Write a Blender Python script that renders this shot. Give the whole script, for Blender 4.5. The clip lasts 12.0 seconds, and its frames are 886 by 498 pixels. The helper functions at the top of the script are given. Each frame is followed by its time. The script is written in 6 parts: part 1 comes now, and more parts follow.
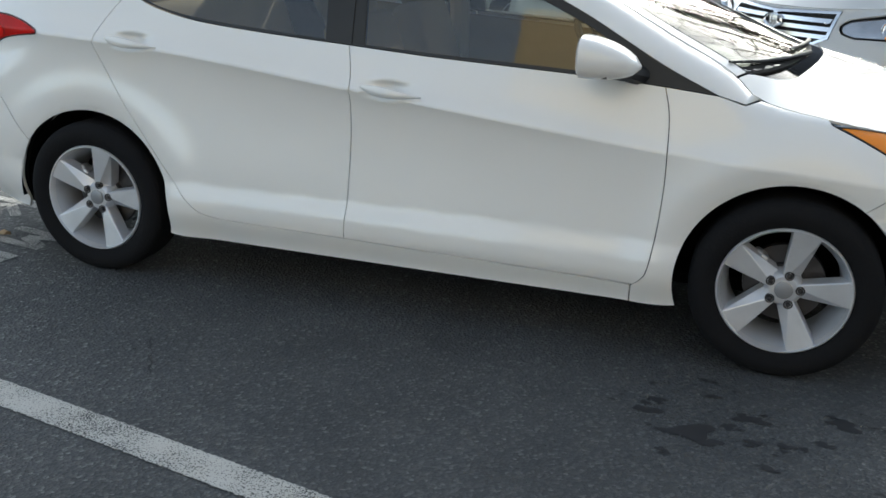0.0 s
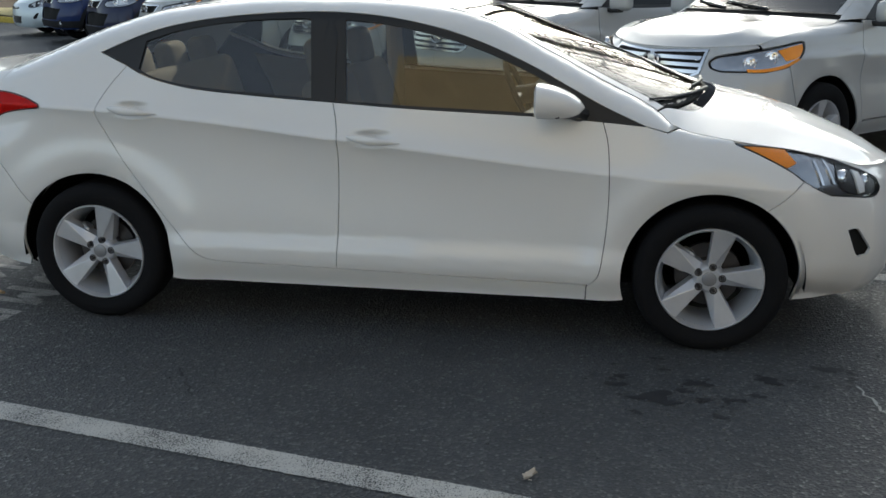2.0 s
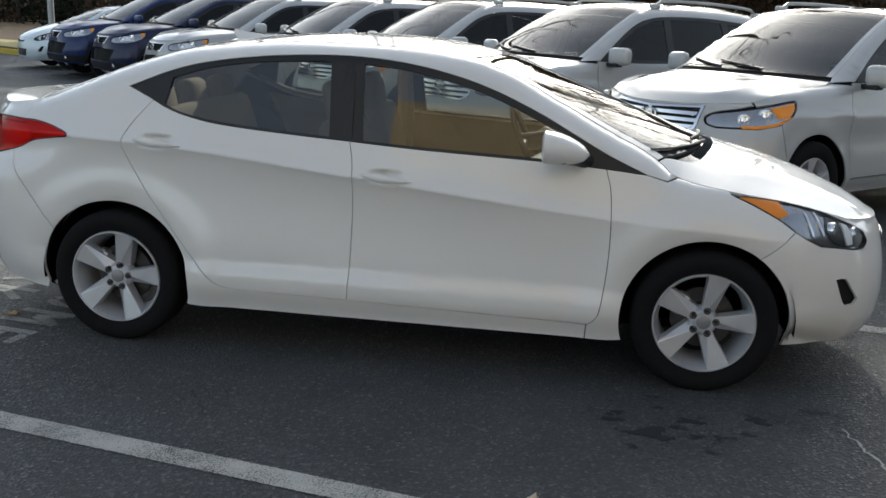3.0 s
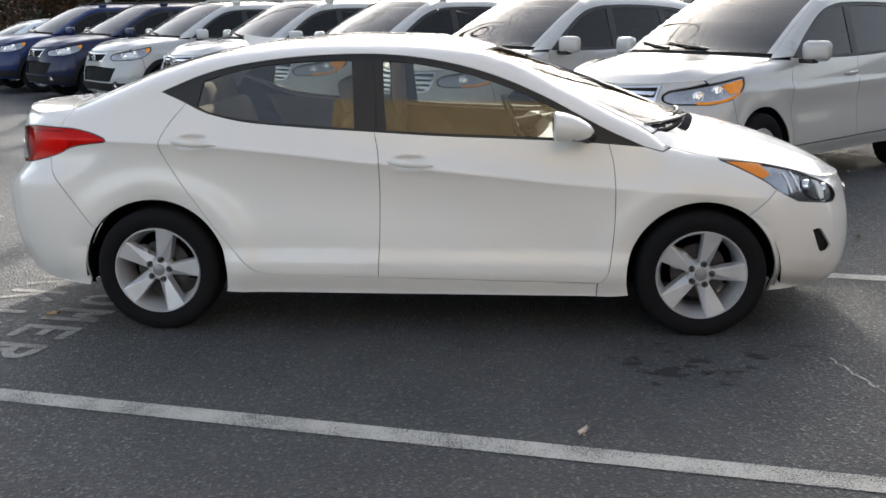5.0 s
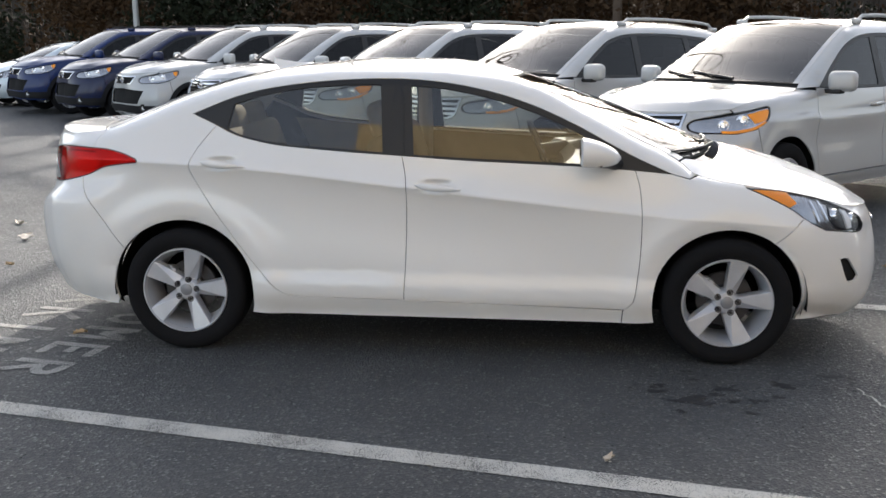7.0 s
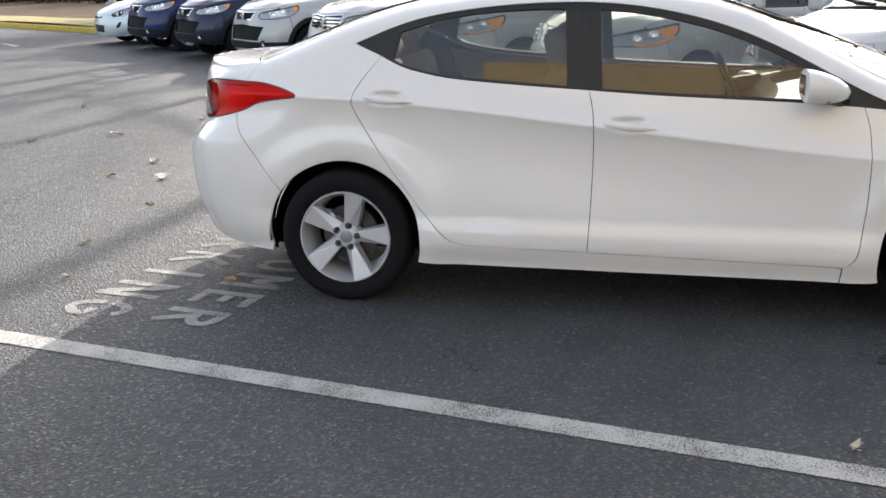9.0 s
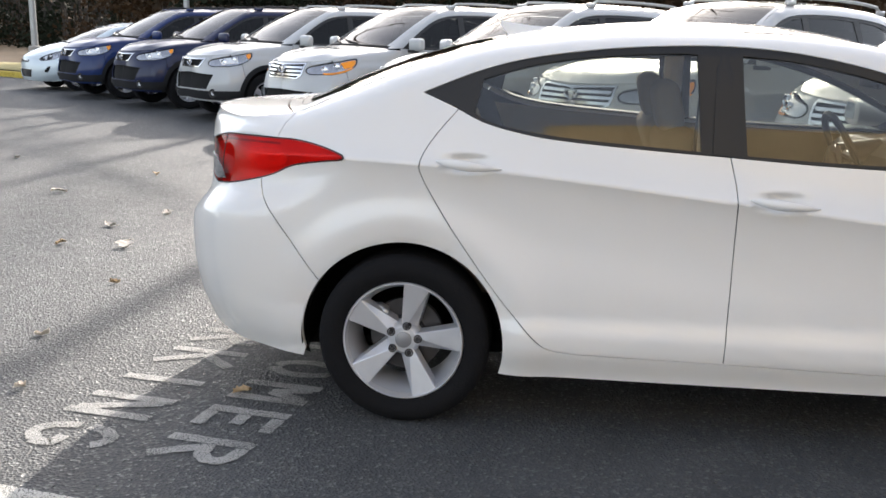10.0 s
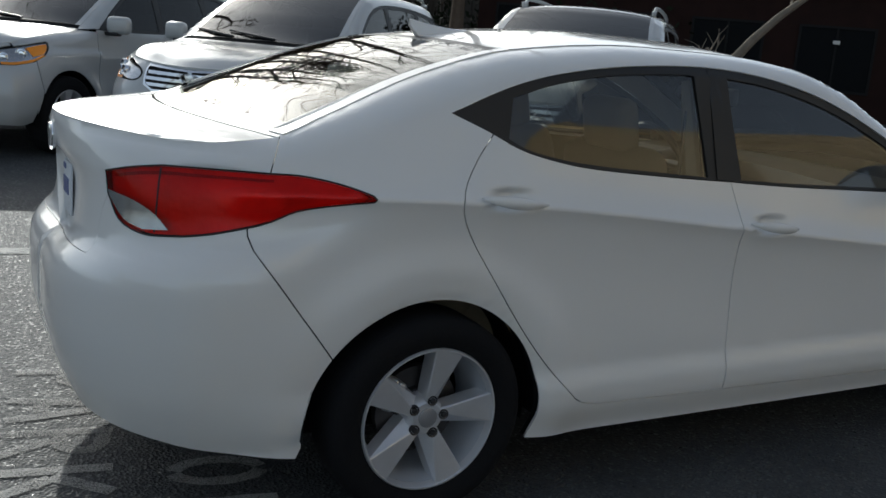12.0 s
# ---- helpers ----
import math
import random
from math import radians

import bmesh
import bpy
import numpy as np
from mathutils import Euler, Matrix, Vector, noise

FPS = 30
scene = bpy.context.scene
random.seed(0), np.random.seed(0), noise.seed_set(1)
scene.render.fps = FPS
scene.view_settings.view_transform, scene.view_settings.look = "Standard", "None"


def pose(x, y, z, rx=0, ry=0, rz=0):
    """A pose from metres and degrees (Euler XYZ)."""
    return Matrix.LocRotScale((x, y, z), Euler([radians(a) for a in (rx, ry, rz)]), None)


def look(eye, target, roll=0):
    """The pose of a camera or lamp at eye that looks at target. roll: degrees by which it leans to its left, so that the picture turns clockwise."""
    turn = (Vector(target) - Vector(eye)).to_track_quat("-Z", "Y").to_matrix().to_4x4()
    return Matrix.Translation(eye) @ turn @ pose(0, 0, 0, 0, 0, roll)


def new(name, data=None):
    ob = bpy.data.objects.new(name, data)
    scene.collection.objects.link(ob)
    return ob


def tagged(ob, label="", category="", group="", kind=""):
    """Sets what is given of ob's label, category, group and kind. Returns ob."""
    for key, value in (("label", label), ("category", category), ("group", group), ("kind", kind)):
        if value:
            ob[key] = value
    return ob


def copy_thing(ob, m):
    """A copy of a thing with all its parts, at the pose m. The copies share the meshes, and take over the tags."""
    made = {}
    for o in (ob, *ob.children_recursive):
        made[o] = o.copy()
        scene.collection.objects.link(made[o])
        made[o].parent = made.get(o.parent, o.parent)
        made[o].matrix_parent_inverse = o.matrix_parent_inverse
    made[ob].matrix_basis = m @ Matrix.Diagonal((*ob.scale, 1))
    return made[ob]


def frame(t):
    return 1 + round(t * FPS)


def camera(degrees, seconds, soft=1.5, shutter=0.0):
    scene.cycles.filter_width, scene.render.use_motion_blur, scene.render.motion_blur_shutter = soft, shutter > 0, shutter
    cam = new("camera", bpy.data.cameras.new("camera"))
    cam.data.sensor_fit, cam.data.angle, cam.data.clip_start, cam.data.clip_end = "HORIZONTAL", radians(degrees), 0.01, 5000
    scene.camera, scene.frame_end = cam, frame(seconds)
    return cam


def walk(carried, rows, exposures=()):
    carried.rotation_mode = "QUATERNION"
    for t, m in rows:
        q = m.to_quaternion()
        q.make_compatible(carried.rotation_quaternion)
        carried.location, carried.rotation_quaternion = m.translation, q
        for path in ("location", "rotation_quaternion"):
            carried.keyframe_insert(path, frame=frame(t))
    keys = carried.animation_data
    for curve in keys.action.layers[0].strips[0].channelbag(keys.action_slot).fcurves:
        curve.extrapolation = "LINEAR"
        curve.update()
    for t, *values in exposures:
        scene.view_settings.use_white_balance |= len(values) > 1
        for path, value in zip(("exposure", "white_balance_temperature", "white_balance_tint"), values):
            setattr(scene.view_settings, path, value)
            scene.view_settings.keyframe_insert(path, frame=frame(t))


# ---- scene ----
cam = camera(49.0, 12.0, soft=1.6, shutter=0.0)
PATH = [
    (0, (2.529, -3.206, 1.466), (1.958, -1.404, 0.811), 1.9),
    (0.2, (2.46, -3.278, 1.494), (1.953, -1.438, 0.897), 0.9),
    (0.5, (2.394, -3.414, 1.529), (2.056, -1.551, 0.884), -0.1),
    (1, (2.357, -3.588, 1.56), (1.964, -1.726, 0.946), 1.0),
    (1.5, (2.345, -3.778, 1.584), (2.001, -1.884, 1.044), 0.8),
    (2, (2.245, -3.913, 1.569), (1.929, -2.021, 1.003), -0.2),
    (2.5, (2.247, -3.99, 1.598), (1.93, -2.095, 1.044), 1.2),
    (3, (2.192, -4.111, 1.575), (1.895, -2.191, 1.101), 2.0),
    (4.8, (1.796, -4.596, 1.583), (1.694, -2.66, 1.089), -0.7),
    (5, (1.791, -4.61, 1.579), (1.646, -2.674, 1.099), -0.6),
    (5.5, (1.785, -4.626, 1.583), (1.629, -2.691, 1.101), 0.2),
    (6, (1.767, -4.63, 1.583), (1.603, -2.689, 1.127), 0.5),
    (6.5, (1.763, -4.635, 1.578), (1.596, -2.688, 1.15), 0.3),
    (8.3, (1.689, -4.557, 1.553), (1.328, -2.645, 1.091), 3.1),
    (8.5, (1.634, -4.483, 1.535), (1.238, -2.607, 0.968), 4.0),
    (8.7, (1.554, -4.344, 1.527), (1.125, -2.47, 0.975), 3.6),
    (9, (1.325, -4.21, 1.497), (0.942, -2.325, 0.951), -0.7),
    (9.2, (1.192, -4.067, 1.475), (0.895, -2.175, 0.897), -1.3),
    (9.5, (0.96, -3.773, 1.452), (0.632, -1.84, 1.056), -1.1),
    (9.7, (0.818, -3.578, 1.439), (0.473, -1.677, 0.925), 1.1),
    (10, (0.533, -3.302, 1.411), (0.304, -1.364, 0.97), 0.9),
    (10.2, (0.369, -3.148, 1.424), (0.285, -1.221, 0.896), 1.5),
    (10.5, (0.083, -2.92, 1.415), (0.246, -0.986, 0.934), 3.1),
    (10.7, (-0.093, -2.812, 1.451), (0.181, -0.895, 0.951), 6.4),
    (11, (-0.426, -2.673, 1.404), (0.144, -0.8, 0.996), 7.4),
    (11.2, (-0.587, -2.641, 1.475), (0.052, -0.819, 0.956), 5.9),
    (11.5, (-0.891, -2.48, 1.424), (-0.092, -0.732, 0.869), 4.9),
    (11.7, (-1.048, -2.395, 1.425), (-0.241, -0.641, 0.905), 3.2),
    (12, (-1.297, -2.318, 1.427), (-0.35, -0.612, 0.986), 4.7),
]
EXPOSURES = [(0.0, 1.7, 6230, 2), (1.0, 1.6, 6230, 3), (1.5, 1.42, 6260, 3), (2.0, 1.18, 6280, 3), (2.5, 1.25, 6300, 4), (3.0, 1.2, 6330, 5), (5.0, 1.7, 6630, 9), (6.5, 1.85, 6630, 10), (8.0, 1.55, 6630, 10), (8.5, 1.5, 6630, 10), (8.75, 1.9, 6680, 11), (10.0, 2.05, 6680, 11), (11.0, 1.6, 6530, 11), (11.5, 0.87, 6280, 8), (12.0, 0.45, 6080, 4)]
walk(cam, [(t, look(eye, target, roll)) for t, eye, target, roll in PATH], EXPOSURES)
# ---- world, sun ----
SUN_AZ, SUN_EL = math.radians(4.5), math.radians(22.6)
world = bpy.data.worlds.new("sky")
scene.world = world
world.use_nodes = True
wn = world.node_tree
sky = wn.nodes.new("ShaderNodeTexSky")
sky.sky_type = "NISHITA"
sky.sun_disc = False
sky.sun_elevation = SUN_EL
sky.sun_rotation = SUN_AZ
sky.air_density, sky.dust_density, sky.ozone_density = 0.85, 2.2, 0.7
haze = wn.nodes.new("ShaderNodeHueSaturation")
haze.inputs["Saturation"].default_value = 0.55
wn.links.new(sky.outputs[0], haze.inputs["Color"])
wn.links.new(haze.outputs[0], wn.nodes["Background"].inputs[0])
wn.nodes["Background"].inputs[1].default_value = 0.12
sun = new("sun", bpy.data.lights.new("sun", "SUN"))
sun.data.energy, sun.data.angle, sun.data.color = 2.2, radians(0.53), (1.0, 0.95, 0.88)
SUN_DIR = Vector((math.sin(SUN_AZ) * math.cos(SUN_EL), math.cos(SUN_AZ) * math.cos(SUN_EL), math.sin(SUN_EL)))
sun.matrix_world = look((0, 0, 30), Vector((0, 0, 30)) - SUN_DIR)


# ---- materials ----
def mat_new(name):
    m = bpy.data.materials.new(name)
    m.use_nodes = True
    return m, m.node_tree.nodes, m.node_tree.links, m.node_tree.nodes["Principled BSDF"]


def plain(name, color, rough=0.5, metal=0.0, coat=0.0, scale=8.0, vary=0.12, bump=0.0, bump_scale=60.0):
    """A principled material with blotchy variation of tone and roughness, and fine relief."""
    m, n, l, p = mat_new(name)
    tc = n.new("ShaderNodeTexCoord")
    no = n.new("ShaderNodeTexNoise")
    no.inputs["Scale"].default_value, no.inputs["Detail"].default_value = scale, 6.0
    l.new(tc.outputs["Object"], no.inputs["Vector"])
    mx = n.new("ShaderNodeMix")
    mx.data_type = "RGBA"
    mx.inputs[6].default_value = (*[c * (1 - vary) for c in color], 1)
    mx.inputs[7].default_value = (*[min(1, c * (1 + vary)) for c in color], 1)
    l.new(no.outputs["Fac"], mx.inputs[0])
    l.new(mx.outputs[2], p.inputs["Base Color"])
    mr = n.new("ShaderNodeMapRange")
    mr.inputs[3].default_value, mr.inputs[4].default_value = rough * 0.85, min(1, rough * 1.15)
    l.new(no.outputs["Fac"], mr.inputs[0])
    l.new(mr.outputs[0], p.inputs["Roughness"])
    p.inputs["Metallic"].default_value = metal
    p.inputs["Specular IOR Level"].default_value = 0.15 if rough >= 0.85 else 0.5
    p.inputs["Coat Weight"].default_value = coat
    p.inputs["Coat Roughness"].default_value = 0.02
    if bump:
        nb = n.new("ShaderNodeTexNoise")
        nb.inputs["Scale"].default_value, nb.inputs["Detail"].default_value = bump_scale, 4.0
        l.new(tc.outputs["Object"], nb.inputs["Vector"])
        bp = n.new("ShaderNodeBump")
        bp.inputs["Strength"].default_value, bp.inputs["Distance"].default_value = bump, 0.01
        l.new(nb.outputs["Fac"], bp.inputs["Height"])
        l.new(bp.outputs[0], p.inputs["Normal"])
    return m


def paint(name, color, flake=0.0, dust=0.35, coat=1.0):
    """Car paint: a base under clear coat, a little orange peel, a thin film of road dust that roughens it."""
    m, n, l, p = mat_new(name)
    tc = n.new("ShaderNodeTexCoord")
    no = n.new("ShaderNodeTexNoise")
    no.inputs["Scale"].default_value, no.inputs["Detail"].default_value = 2.3, 8.0
    l.new(tc.outputs["Object"], no.inputs["Vector"])
    mx = n.new("ShaderNodeMix")
    mx.data_type = "RGBA"
    mx.inputs[6].default_value = (*color, 1)
    mx.inputs[7].default_value = (*[c * (1 - 0.06 * dust) * f for c, f in zip(color, (1.0, 0.985, 0.96))], 1)
    l.new(no.outputs["Fac"], mx.inputs[0])
    l.new(mx.outputs[2], p.inputs["Base Color"])
    p.inputs["Roughness"].default_value = 0.35
    p.inputs["Metallic"].default_value = flake
    p.inputs["Coat Weight"].default_value = coat
    p.inputs["Specular IOR Level"].default_value = 0.5 * coat
    mr = n.new("ShaderNodeMapRange")
    mr.inputs[3].default_value, mr.inputs[4].default_value = 0.02, 0.02 + 0.10 * dust
    l.new(no.outputs["Fac"], mr.inputs[0])
    l.new(mr.outputs[0], p.inputs["Coat Roughness"])
    peel = n.new("ShaderNodeTexNoise")
    peel.inputs["Scale"].default_value = 90.0
    l.new(tc.outputs["Object"], peel.inputs["Vector"])
    bp = n.new("ShaderNodeBump")
    bp.inputs["Strength"].default_value, bp.inputs["Distance"].default_value = 0.03, 0.002
    l.new(peel.outputs["Fac"], bp.inputs["Height"])
    l.new(bp.outputs[0], p.inputs["Coat Normal"])
    return m


def glass(name, tint, gloss_min=0.03, ior=1.5, gloss_max=1.0):
    """A thin pane: tinted see-through, with a mirror coat by Fresnel."""
    m, n, l, p = mat_new(name)
    n.remove(p)
    tr, gl, mx, fr = (n.new(k) for k in ("ShaderNodeBsdfTransparent", "ShaderNodeBsdfGlossy", "ShaderNodeMixShader", "ShaderNodeFresnel"))
    tr.inputs[0].default_value = (*tint, 1)
    gl.inputs["Roughness"].default_value = 0.015
    fr.inputs[0].default_value = ior
    mr = n.new("ShaderNodeMapRange")
    mr.inputs[3].default_value, mr.inputs[4].default_value = gloss_min, gloss_max
    l.new(fr.outputs[0], mr.inputs[0])
    l.new(mr.outputs[0], mx.inputs[0])
    l.new(tr.outputs[0], mx.inputs[1])
    l.new(gl.outputs[0], mx.inputs[2])
    l.new(mx.outputs[0], n["Material Output"].inputs[0])
    return m


def asphalt_mat():
    m, n, l, p = mat_new("asphalt")
    tc = n.new("ShaderNodeTexCoord")
    big, mid, agg, grain = (n.new("ShaderNodeTexNoise") for _ in range(4))
    for q, s, d in ((big, 0.35, 4.0), (mid, 3.0, 6.0), (grain, 260.0, 2.0)):
        q.inputs["Scale"].default_value, q.inputs["Detail"].default_value = s, d
        l.new(tc.outputs["Object"], q.inputs["Vector"])
    n.remove(agg)
    agg = n.new("ShaderNodeTexVoronoi")
    agg.inputs["Scale"].default_value = 92.0
    l.new(tc.outputs["Object"], agg.inputs["Vector"])
    ramp = n.new("ShaderNodeValToRGB")
    ramp.color_ramp.elements[0].color, ramp.color_ramp.elements[1].color = (0.038, 0.040, 0.042, 1), (0.070, 0.073, 0.075, 1)
    ramp.color_ramp.elements[0].position, ramp.color_ramp.elements[1].position = 0.3, 0.7
    mixf = n.new("ShaderNodeMath")
    mixf.operation = "MULTIPLY_ADD"
    mixf.inputs[1].default_value = 0.5
    l.new(big.outputs["Fac"], mixf.inputs[0])
    half = n.new("ShaderNodeMath")
    half.operation = "MULTIPLY"
    half.inputs[1].default_value = 0.5
    l.new(mid.outputs["Fac"], half.inputs[0])
    l.new(half.outputs[0], mixf.inputs[2])
    l.new(mixf.outputs[0], ramp.inputs[0])
    stone = n.new("ShaderNodeValToRGB")
    stone.color_ramp.elements[0].color, stone.color_ramp.elements[1].color = (0.45, 0.45, 0.46, 1), (3.4, 3.25, 2.95, 1)
    stone.color_ramp.elements[0].position, stone.color_ramp.elements[1].position = 0.40, 1.0
    l.new(agg.outputs["Color"], stone.inputs[0])
    mul = n.new("ShaderNodeMix")
    mul.data_type, mul.blend_type = "RGBA", "MULTIPLY"
    mul.inputs[0].default_value = 0.32
    l.new(ramp.outputs[0], mul.inputs[6])
    l.new(stone.outputs[0], mul.inputs[7])
    l.new(mul.outputs[2], p.inputs["Base Color"])
    glint = n.new("ShaderNodeMapRange")
    glint.inputs[1].default_value, glint.inputs[2].default_value = 0.72, 0.98
    glint.inputs[3].default_value, glint.inputs[4].default_value = 0.74, 0.15
    l.new(agg.outputs["Color"], glint.inputs[0])
    l.new(glint.outputs[0], p.inputs["Roughness"])
    p.inputs["Specular IOR Level"].default_value = 0.5
    bp = n.new("ShaderNodeBump")
    bp.inputs["Strength"].default_value, bp.inputs["Distance"].default_value = 1.0, 0.0065
    add = n.new("ShaderNodeMath")
    add.operation = "MULTIPLY_ADD"
    add.inputs[1].default_value = 0.2
    l.new(grain.outputs["Fac"], add.inputs[0])
    l.new(agg.outputs["Distance"], add.inputs[2])
    l.new(add.outputs[0], bp.inputs["Height"])
    l.new(bp.outputs[0], p.inputs["Normal"])
    return m


def worn_paint_mat(name, color, wear=0.55):
    """Road paint, worn through to the asphalt at the stones."""
    m, n, l, p = mat_new(name)
    tc = n.new("ShaderNodeTexCoord")
    a, b = n.new("ShaderNodeTexNoise"), n.new("ShaderNodeTexNoise")
    a.inputs["Scale"].default_value, a.inputs["Detail"].default_value = 190.0, 3.0
    b.inputs["Scale"].default_value, b.inputs["Detail"].default_value = 6.0, 6.0
    for q in (a, b):
        l.new(tc.outputs["Object"], q.inputs["Vector"])
    s = n.new("ShaderNodeMath")
    s.operation = "MULTIPLY_ADD"
    s.inputs[1].default_value = 0.35
    l.new(b.outputs["Fac"], s.inputs[0])
    l.new(a.outputs["Fac"], s.inputs[2])
    left = n.new("ShaderNodeMapRange")
    left.inputs[1].default_value, left.inputs[2].default_value = 0.545 + 0.35 * (wear - 0.5), 0.635 + 0.35 * (wear - 0.5)
    l.new(s.outputs[0], left.inputs[0])
    tone = n.new("ShaderNodeMix")
    tone.data_type = "RGBA"
    tone.inputs[6].default_value, tone.inputs[7].default_value = (*[c * 0.72 for c in color], 1), (*color, 1)
    l.new(b.outputs["Fac"], tone.inputs[0])
    l.new(tone.outputs[2], p.inputs["Base Color"])
    p.inputs["Roughness"].default_value = 0.75
    bp = n.new("ShaderNodeBump")
    bp.inputs["Strength"].default_value, bp.inputs["Distance"].default_value = 0.7, 0.006
    l.new(a.outputs["Fac"], bp.inputs["Height"])
    l.new(bp.outputs[0], p.inputs["Normal"])
    clear, mx = n.new("ShaderNodeBsdfTransparent"), n.new("ShaderNodeMixShader")
    l.new(left.outputs[0], mx.inputs[0])
    l.new(clear.outputs[0], mx.inputs[1])
    l.new(p.outputs[0], mx.inputs[2])
    l.new(mx.outputs[0], n["Material Output"].inputs[0])
    return m


M = {
    "white": paint("white_paint", (0.80, 0.79, 0.77)),
    # wagon white is greyed: the row's weaker light is in the base colour
    "suv_white": paint("suv_white_dimmed", (0.45, 0.46, 0.46), dust=0.5),
    "navy": paint("navy_paint", (0.006, 0.012, 0.05), dust=0.1, coat=0.45),
    "blue": paint("blue_paint", (0.006, 0.022, 0.10), dust=0.1, coat=0.45),
    "ice": paint("ice_paint", (0.62, 0.70, 0.74), flake=0.2),
    "trim": plain("black_trim", (0.009, 0.0085, 0.0085), 0.5),
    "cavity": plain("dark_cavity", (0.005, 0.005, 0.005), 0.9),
    "rubber": plain("rubber", (0.010, 0.010, 0.011), 0.87, bump=0.3, bump_scale=120.0),
    "alloy": plain("alloy", (0.70, 0.70, 0.72), 0.36, 0.6, scale=14),
    "alloy_dark": plain("alloy_barrel", (0.62, 0.64, 0.68), 0.42, 0.55),
    "cap_grey": plain("wheel_cap_grey", (0.28, 0.28, 0.29), 0.4, 0.3),
    "steel": plain("brake_steel", (0.075, 0.07, 0.07), 0.45, 0.8, scale=20, vary=0.3),
    "caliper": plain("caliper", (0.5, 0.5, 0.5), 0.4, 0.7),
    "chrome": plain("chrome", (0.85, 0.86, 0.88), 0.08, 1.0, vary=0.04),
    "glass": glass("side_glass", (0.60, 0.62, 0.58), 0.03, 1.55),
    "screen": glass("windscreen", (0.60, 0.64, 0.58), 0.04, 1.75),
    "suv_screen": glass("suv_windscreen", (0.14, 0.15, 0.15), 0.06, 1.45),
    "gloss_black": plain("glossy_black_plastic", (0.012, 0.012, 0.012), 0.14, coat=0.6, scale=30.0),
    "matt_black": plain("matt_black_plastic", (0.018, 0.018, 0.018), 0.9),
    "seat_grey": plain("grey_upholstery", (0.10, 0.10, 0.10), 0.9, bump=0.2, bump_scale=200.0),
    "suv_glass": glass("suv_glass", (0.06, 0.065, 0.065), 0.01, 1.32),
    "lens": glass("clear_lens", (0.96, 0.96, 0.96), 0.0, 1.4, 0.4),
    "red_lens": plain("red_lens", (0.62, 0.006, 0.004), 0.25, coat=0.5, scale=14, vary=0.4),
    "red_glass": glass("red_lens_glass", (0.98, 0.03, 0.015), 0.0, 1.3),
    "red_dark": plain("lamp_inner", (0.66, 0.46, 0.43), 0.3, 0.2, scale=5, vary=0.5, bump=0.25, bump_scale=40.0),
    "amber": plain("amber_lens", (1.0, 0.30, 0.003), 0.35, coat=0.3, vary=0.12),
    "lamp_shade": plain("lamp_shade", (0.30, 0.16, 0.15), 0.4, scale=30, vary=0.4, bump=0.6, bump_scale=90.0),
    "lamp_bowl": plain("lamp_bowl", (0.80, 0.82, 0.84), 0.2, 0.15, scale=30, vary=0.2),
    "lamp_grey": plain("lamp_reflector_grey", (0.42, 0.43, 0.45), 0.16, 0.85, scale=26, vary=0.35),
    "lamp_dark": plain("lamp_bezel", (0.012, 0.012, 0.014), 0.5),
    "beige": plain("beige_upholstery", (0.27, 0.215, 0.145), 0.85, bump=0.2, bump_scale=300.0),
    "beige_trim": plain("beige_plastic", (0.29, 0.22, 0.12), 0.55),
    "liner": plain("roof_lining", (0.62, 0.57, 0.48), 0.9),
    "dash": plain("dashboard_plastic", (0.035, 0.033, 0.03), 0.6),
    "cladding": plain("grey_cladding", (0.022, 0.022, 0.023), 0.88),
    "asphalt": asphalt_mat(),
    "line": worn_paint_mat("white_road_paint", (0.58, 0.565, 0.52), 0.52),
    "letters": worn_paint_mat("white_letter_paint", (0.42, 0.41, 0.385), 0.58),
    "letters_worn": worn_paint_mat("rubbed_letter_paint", (0.34, 0.33, 0.31), 0.68),
    "yellow": worn_paint_mat("yellow_kerb_paint", (0.62, 0.45, 0.06), 0.4),
    "plate": plain("plate_white", (0.7, 0.72, 0.75), 0.4),
    "plate_blue": plain("plate_blue", (0.05, 0.08, 0.25), 0.4),
    "concrete": plain("concrete", (0.36, 0.34, 0.31), 0.85, bump=0.3, scale=4),
    "bark": plain("bark", (0.13, 0.10, 0.075), 0.9, scale=5, vary=0.4, bump=0.8, bump_scale=25.0),
    "bark_pale": plain("pale_bark", (0.22, 0.185, 0.145), 0.85, scale=5, vary=0.35, bump=0.5, bump_scale=25.0),
    "leaf": plain("dry_leaf", (0.42, 0.30, 0.17), 0.8, scale=30, vary=0.4),
    "leaf_pale": plain("bleached_leaf", (0.62, 0.55, 0.46), 0.8, scale=30, vary=0.3),
    "pole": plain("galvanised_pole", (0.42, 0.43, 0.42), 0.5, 0.3),
    "crack": plain("crack_filler", (0.36, 0.36, 0.34), 0.9),
    "oil": plain("oil_stain", (0.016, 0.016, 0.018), 0.7, scale=12, vary=0.5),
}


